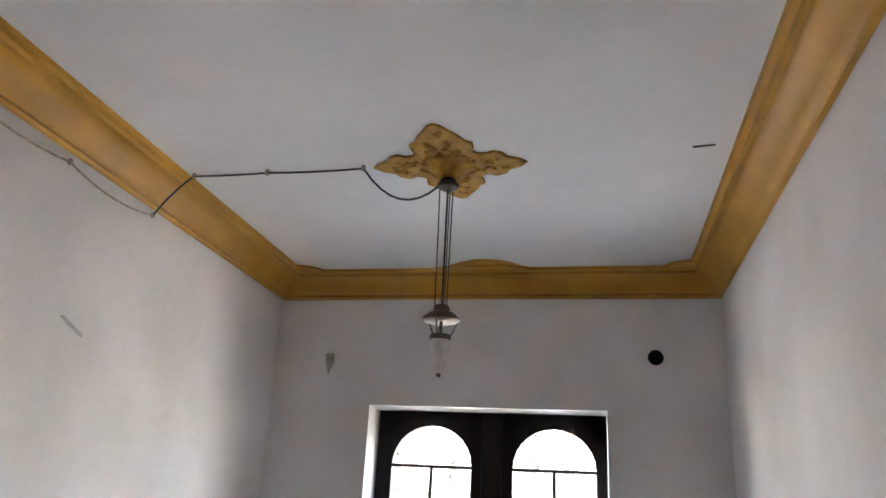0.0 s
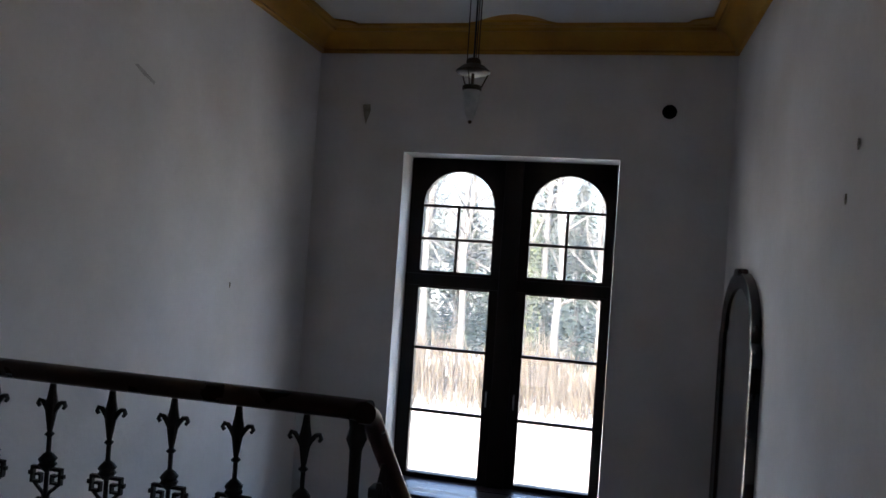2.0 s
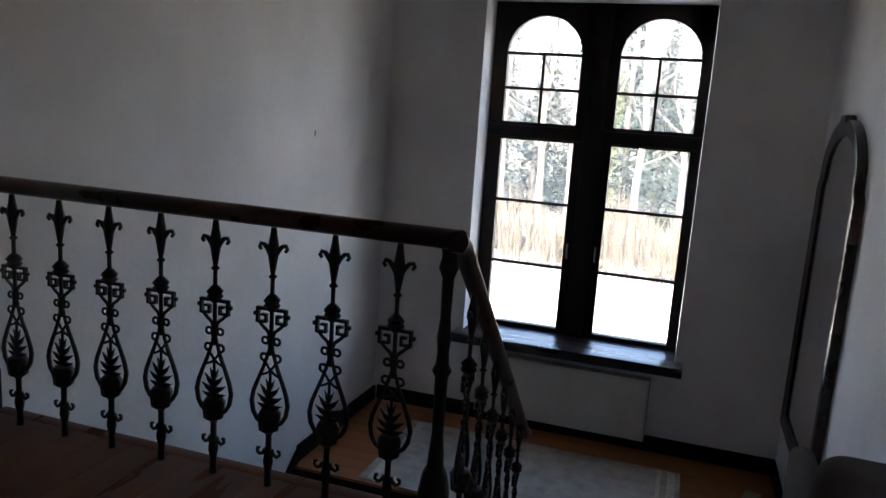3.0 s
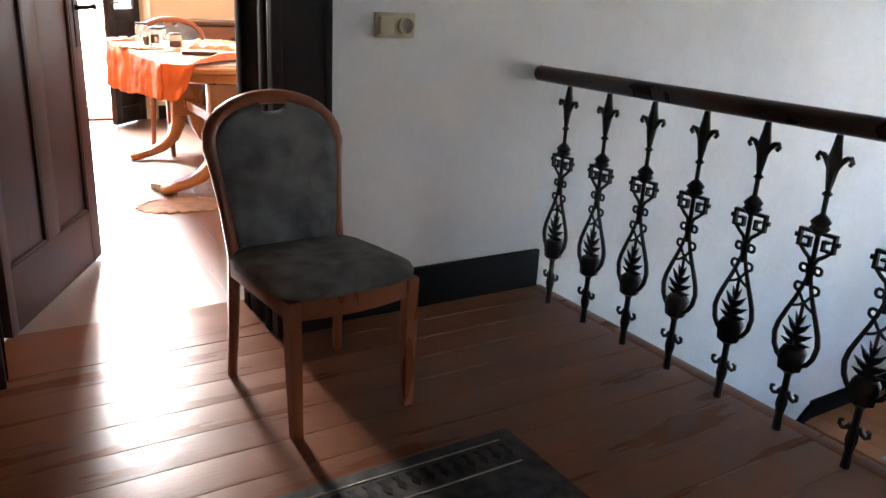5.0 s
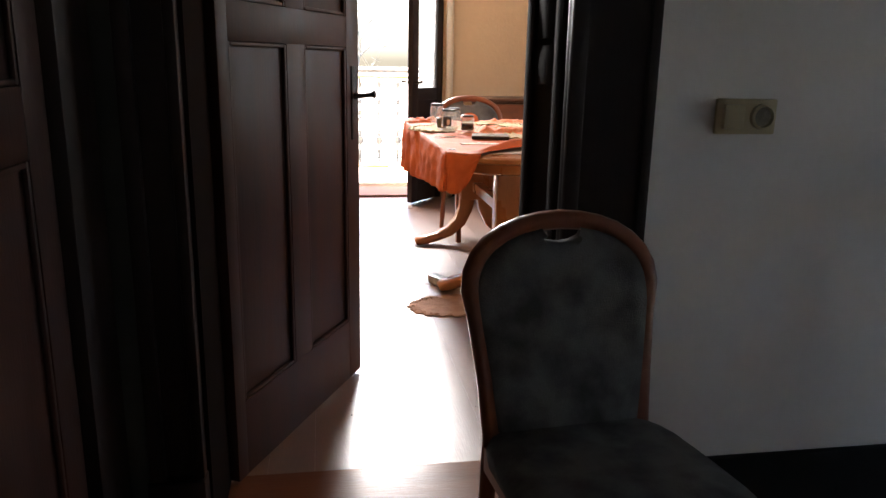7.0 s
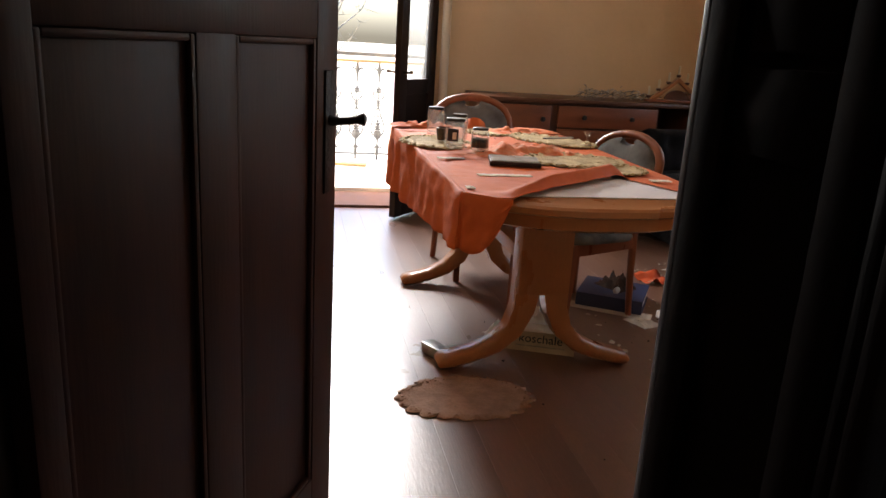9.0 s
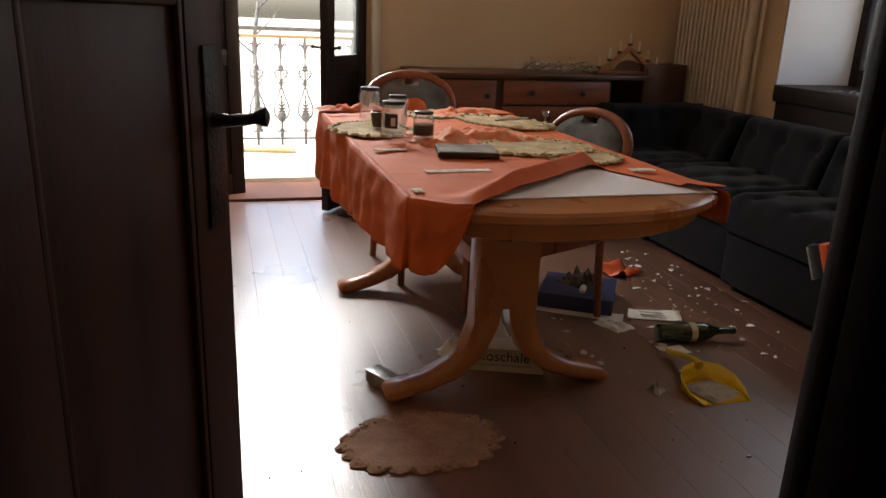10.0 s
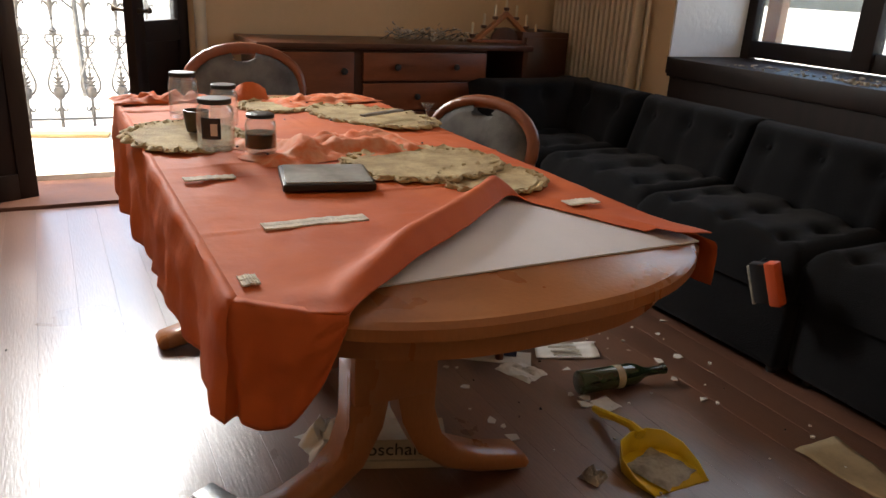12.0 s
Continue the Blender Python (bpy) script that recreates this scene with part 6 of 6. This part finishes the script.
part("lid", box(B(), -0.087, 0.087, -0.030, 0.030, 0.034, 0.046, bevel=0.005), STEEL, tin)

# broken bits and dirt strewn over the boards
rng = random.Random(11)
for name, mat, label, count, zone in (("plaster_bits", PAPER, "white plaster and paper bits on the floor", 110, 0), ("dirt_crumbs", BLACKPLASTIC, "dark dirt crumbs on the floor", 80, 1)):
    bm = B()
    for k in range(count):
        if zone == 0:
            x, y = (rng.gauss(-4.75, 0.28), rng.gauss(3.42, 0.14)) if k < 55 else (rng.uniform(-5.0, -3.1), rng.uniform(2.65, 3.65))
        else:
            x, y = rng.uniform(-5.2, -2.3), rng.uniform(1.2, 3.6)
        r = rng.choice((0.004, 0.006, 0.008, 0.012, 0.018)) * (1 if zone == 0 else 0.3)
        if k > 105 and zone == 0:
            r = 0.028
        n = rng.choice((3, 4, 5))
        pts = [(r * rng.uniform(0.5, 1.2) * math.cos(6.283 * q / n), r * rng.uniform(0.5, 1.2) * math.sin(6.283 * q / n)) for q in range(n)]
        slab(bm, pts, 0.0, rng.uniform(0.002, 0.006), pose(x, y, 0.0015, rng.uniform(-8, 8), rng.uniform(-8, 8), rng.uniform(0, 360)))
    single(name, bm, mat, label, "debris", kind="stuff", smooth=0)

# ---- balcony door and balcony ----
def glazed_leaf(name, label, p0, p1, h, m_handle=True, glass=True):
    p0, p1 = Vector(p0), Vector(p1)
    w = (p1 - p0).length
    ang = math.degrees(math.atan2(p1.y - p0.y, p1.x - p0.x))
    d = thing(name, label, "door", pose(p0.x, p0.y, 0.012, 0, 0, ang), kind="structure")
    for x0, x1, z0, z1 in ((0, 0.09, 0, h), (w - 0.09, w, 0, h), (0.09, w - 0.09, 0, 0.14), (0.09, w - 0.09, 0.84, 0.94), (0.09, w - 0.09, h - 0.10, h)):
        part("leaf_frame", box(B(), x0, x1, -0.024, 0.024, z0, z1, bevel=0.005), DARKWOOD, d)
    part("panel", box(B(), 0.085, w - 0.085, -0.010, 0.010, 0.135, 0.845, bevel=0.004), DARKWOOD, d)
    if glass:
        g = part("pane", box(B(), 0.085, w - 0.085, -0.002, 0.002, 0.935, h - 0.095), PANE, d, smooth=0)
        g.visible_shadow = False
    else:
        part("panel", box(B(), 0.085, w - 0.085, -0.010, 0.010, 0.935, h - 0.095, bevel=0.004), DARKWOOD, d)
    for s in (-1, 1) if m_handle else ():
        part("door_handle", lever(B(), s), BRASS, d, "brass lever handle", m=pose(w - 0.045, s * 0.024, 0.985))
    return d


glazed_leaf("door_3", "open dark balcony door leaf with glass above a panel", (-6.63, 2.30), (-6.27, 2.00), 2.3)
glazed_leaf("door_4", "dark balcony door leaf standing ajar", (-6.64, 1.13), (-6.82, 1.53), 2.3, False, False)
fr = thing("balcony_door_frame", "dark wooden frame of the balcony door", "door frame", kind="structure")
part("jamb", box(B(), FX - 0.10, FX - 0.01, bal_y0 + 0.001, bal_y0 + 0.05, 0, bal_top, bevel=0.005), DARKWOOD, fr)
part("jamb", box(B(), FX - 0.10, FX - 0.01, bal_y1 - 0.05, bal_y1 - 0.001, 0, bal_top, bevel=0.005), DARKWOOD, fr)
part("head", box(B(), FX - 0.10, FX - 0.01, bal_y0 + 0.05, bal_y1 - 0.05, bal_top - 0.06, bal_top - 0.001, bevel=0.005), DARKWOOD, fr)
single("balcony_threshold", box(B(), FX - 0.5, FX + 0.002, bal_y0 + 0.002, bal_y1 - 0.002, -0.021, 0.02, bevel=0.006), THRESH, "worn brown wooden balcony threshold, darkened for shade", "threshold", kind="structure")
structure("balcony_floor", [(-8.75, FX - 0.501, 0.0, 4.2, -0.30, 0.05)], CONCRETE, "pale concrete balcony floor", "balcony")
bl = thing("balcony_railing", "grey cast-iron balcony railing with ornate balusters", "railing")
GREYIRON = material("weathered_grey_iron", (0.16, 0.16, 0.16), 0.6, 0.2, var=0.2, scale=20, fine=100, bump=0.3)
BALG = BAL.copy()
BALG.materials.clear()
BALG.materials.append(GREYIRON)
for k in range(12):
    part("baluster", BALG, None, bl, m=pose(-8.56, 0.66 + 0.21 * k, 0.049, 0, 0, 90) @ Matrix.Diagonal((1, 1, 1.085, 1)))
part("handrail", box(B(), -8.60, -8.52, 0.1, 4.1, 1.035, 1.07, bevel=0.008), GREYIRON, bl)
part("mid_bar", box(B(), -8.575, -8.545, 0.1, 4.1, 0.975, 1.0, bevel=0.004), BALCWOOD, bl)
part("bottom_bar", box(B(), -8.575, -8.545, 0.1, 4.1, 0.10, 0.115, bevel=0.004), GREYIRON, bl)
single("loose_board", box(B(), -0.55, 0.55, -0.06, 0.06, 0, 0.022, pose(-8.25, 1.45, 0.055, 0, 0, 78), bevel=0.003), BALCWOOD, "weathered yellow board lying on the balcony", "board")

# ---- outside ----
GZ = -4.2
bm = B()
n = 24
g = []
for j in range(n + 1):
    row = []
    for i in range(n + 1):
        u, v = 2 * i / n - 1, 2 * j / n - 1
        row.append(bm.verts.new((700 * u * abs(u) ** 1.5, 700 * v * abs(v) ** 1.5, GZ)))
    g.append(row)
for j in range(n):
    for i in range(n):
        bm.faces.new((g[j][i], g[j][i + 1], g[j + 1][i + 1], g[j + 1][i]))
single("ground", bm, FROST, "pale winter meadow around the house", "ground", kind="structure")

rng = random.Random(31)
verts, faces = [], []
for k in range(2600):
    x, y = rng.uniform(-17, 6), rng.uniform(27.5, 34)
    h, w = rng.uniform(1.2, 3.2) * (0.6 + 0.4 * abs(math.sin(x * 0.7))), rng.uniform(0.012, 0.03)
    lx, ly = rng.gauss(0, 0.35), rng.gauss(0, 0.2)
    b = len(verts)
    verts += [(x - w, y, GZ), (x + w, y, GZ), (x + lx * 0.5 + w, y + ly * 0.5, GZ + h * 0.6), (x + lx, y + ly, GZ + h)]
    faces += [(b, b + 1, b + 2), (b, b + 2, b + 3)]
me = bpy.data.meshes.new("reed_bed")
me.from_pydata(verts, [], faces)
me.materials.append(REED)
tagged(new("reed_bed", me), "dry pale reeds along the water's edge", "reeds", kind="stuff")


def limb(bm, p, d, length, r, depth, rng, tips):
    pts, rad = [p], [r]
    q = p.copy()
    for s in range(3):
        d = (d + Vector((rng.uniform(-0.18, 0.18), rng.uniform(-0.18, 0.18), rng.uniform(-0.02, 0.14)))).normalized()
        q = q + d * length / 3
        pts.append(q.copy())
        rad.append(r * (1 - 0.2 * (s + 1)))
    tube(bm, pts, rad, 5 if depth < 2 else 3)
    tips.append(q.copy())
    if depth < 3:
        for k in range(3 if depth < 2 else 2):
            t = rng.uniform(0.35, 1.0)
            base = pts[1].lerp(pts[3], t)
            a = rng.uniform(0, 6.28)
            dd = (d * 0.8 + Vector((math.cos(a), math.sin(a), 0.35)) * 0.75).normalized()
            limb(bm, base, dd, length * rng.uniform(0.5, 0.68), rad[-1] * 0.65, depth + 1, rng, tips)


def bare_tree(x, y, h, seed, label, leaves=None):
    rng = random.Random(seed)
    t = thing("bare_tree", label, "tree", pose(x, y, GZ))
    bm, tips = B(), []
    r = h * 0.012
    pts = [Vector((0, 0, -0.05))] + [Vector((rng.uniform(-0.25, 0.25) * k * 0.4, rng.uniform(-0.2, 0.2) * k * 0.4, h * k / 5)) for k in range(1, 6)]
    tube(bm, pts, [r * 1.3, r, r * 0.85, r * 0.65, r * 0.4, r * 0.15], 7)
    part("trunk", bm, BARK, t)
    bm = B()
    for k in range(13):
        q = rng.uniform(1.2, 4.7)
        i = int(q)
        base = pts[i].lerp(pts[i + 1], q - i)
        a = rng.uniform(0, 6.28)
        limb(bm, base, Vector((math.cos(a), math.sin(a), rng.uniform(0.4, 1.0))).normalized(), h * rng.uniform(0.14, 0.24), r * 0.4, 1, rng, tips)
    part("limbs", bm, BARK, t)
    verts, faces = [], []
    spots = tips
    if leaves:
        spots = [pts[0].lerp(pts[3], rng.random()) + Vector((rng.gauss(0, 0.28), rng.gauss(0, 0.28), 0)) for _ in range(1500)]
    for p in spots:
        for k in range(1 if leaves else 7):
            s = rng.uniform(0.08, 0.18) if leaves else rng.uniform(0.3, 0.9)
            d = Vector((rng.gauss(0, 1), rng.gauss(0, 1), rng.gauss(0.2, 0.8))).normalized() * s
            w = Vector((rng.gauss(0, 1), rng.gauss(0, 1), rng.gauss(0, 1))).normalized() * (s * 0.5 if leaves else 0.012)
            b = len(verts)
            verts += [p - w, p + w, p + d]
            faces.append((b, b + 1, b + 2))
    me = bpy.data.meshes.new("crown")
    me.from_pydata(verts, [], faces)
    me.materials.append(leaves or BARK)
    part("ivy" if leaves else "crown", me, None, t)["kind"] = "stuff"
    return t


def conifer(x, y, h, w, seed):
    rng = random.Random(seed)
    t = thing("conifer", "dark green conifer at the edge of the wood", "tree", pose(x, y, GZ))
    part("trunk", tube(B(), [(0, 0, -0.05), (0.05, 0, h * 0.5), (0, 0, h)], [0.2, 0.12, 0.02], 7), BARK, t)
    verts, faces = [], []
    for k in range(4200):
        q = rng.random() ** 0.75
        z = h * (0.06 + 0.94 * (1 - q))
        a = rng.uniform(0, 6.28)
        lobe = 0.75 + 0.25 * math.sin(3 * a + z * 1.7)
        rr = w * (q * 0.9 + 0.05) * lobe * rng.uniform(0.35, 1.0)
        p = Vector((rr * math.cos(a), rr * math.sin(a), z - 0.25 * rr))
        s = rng.uniform(0.14, 0.34)
        d = Vector((math.cos(a), math.sin(a), -0.45)) * s
        sw = Vector((-math.sin(a), math.cos(a), rng.uniform(-0.4, 0.4))) * s * 0.4
        b = len(verts)
        verts += [p - sw, p + sw, p + d]
        faces.append((b, b + 1, b + 2))
    me = bpy.data.meshes.new("crown")
    me.from_pydata(verts, [], faces)
    me.materials.append(CONIFER)
    part("crown", me, None, t)["kind"] = "stuff"
    return t


for k, (x, y, h) in enumerate(((-9.6, 35, 13), (-7.6, 34.4, 15), (-6.2, 36.5, 14), (-4.9, 38, 15), (-1.6, 35.5, 14), (0.4, 38, 13), (-12, 39, 14), (2.6, 40, 15), (-8.4, 46, 17), (-3.2, 48, 18))):
    bare_tree(x, y, h, 40 + k, "tall bare pale-barked tree beyond the reeds")
bare_tree(-3.1, 36, 13, 71, "bare tree with an ivy-covered trunk beyond the reeds", IVY)
for k, (x, y, h, w) in enumerate(((-10.5, 43, 13, 3.6), (-8.0, 47, 10, 3.4), (-5.6, 45, 11, 3.4), (-3.2, 49, 12, 3.6), (-1.0, 42, 10, 3.4), (1.4, 45, 13, 3.8), (-14.5, 46, 14, 4.0), (-12.4, 50, 11, 3.6), (4.2, 48, 12, 3.8), (-17, 57, 13, 4.6), (-13.4, 59, 15, 4.8), (-10.2, 57, 12, 4.6), (-7.0, 60, 15, 4.8), (-4.2, 58, 13, 4.6), (-1.4, 60, 14, 4.8), (1.6, 57, 12, 4.6), (4.8, 59, 15, 4.8))):
    conifer(x, y, h, w, 80 + k)
for k, (x, y, h) in enumerate(((-34, -6, 9), (-38, 3, 10), (-40, 12, 9))):
    bare_tree(x, y, h, 90 + k, "small bare tree in the meadow below the balcony")

# ---- floor boards ----
def board_mesh(name, length, width, mat, along, crown=1.0):
    """One board with eased top edges, lying along x or y from its centre."""
    w = width / 2 - 0.0001 - 0.0003 * crown
    prof = [(-w, -0.021), (w, -0.021), (w, -0.0016 * crown), (w - 0.0014 * crown, -0.0007 * crown), (w * 0.55, -0.0002 * crown), (0.0, 0.0), (-w * 0.55, -0.0002 * crown), (-w + 0.0014 * crown, -0.0007 * crown), (-w, -0.0016 * crown)]
    bm = B()
    rings(bm, [[(s * length / 2, a, b) if along == "x" else (a, s * length / 2, b) for a, b in prof] for s in (-1, 1)])
    return mesh_of(name, bm, mat, 25)


BW = 0.1326
lm = board_mesh("plank", 3.66, BW, PLANK_Y, "y")
for k in range(25):
    part("plank", lm, None, floor_landing, m=Matrix.Translation((WX + BW * (k + 0.5), 1.13, 0)))
BD = 0.1345
dm = board_mesh("plank", 4.47, BD, PLANK_X, "x", 0.3)
for k in range(41):
    part("plank", dm, None, floor_dining, m=Matrix.Translation((-4.378, DS + BD * (k + 0.5), 0)))
hm = board_mesh("plank", EX - WX - 0.004, 0.1445, PLANK_ORANGE, "x")
for k in range(10):
    part("plank", hm, None, floor_half, m=Matrix.Translation(((EX + WX) / 2, 5.32 + 0.1445 * (k + 0.5), LOW)))
hm2 = board_mesh("plank", EX - 0.026, 0.1445, PLANK_ORANGE, "x")
for k in range(6):
    part("plank", hm2, None, floor_half, m=Matrix.Translation(((EX + 0.026) / 2, 5.32 - 0.1445 * (k + 0.5), LOW)))
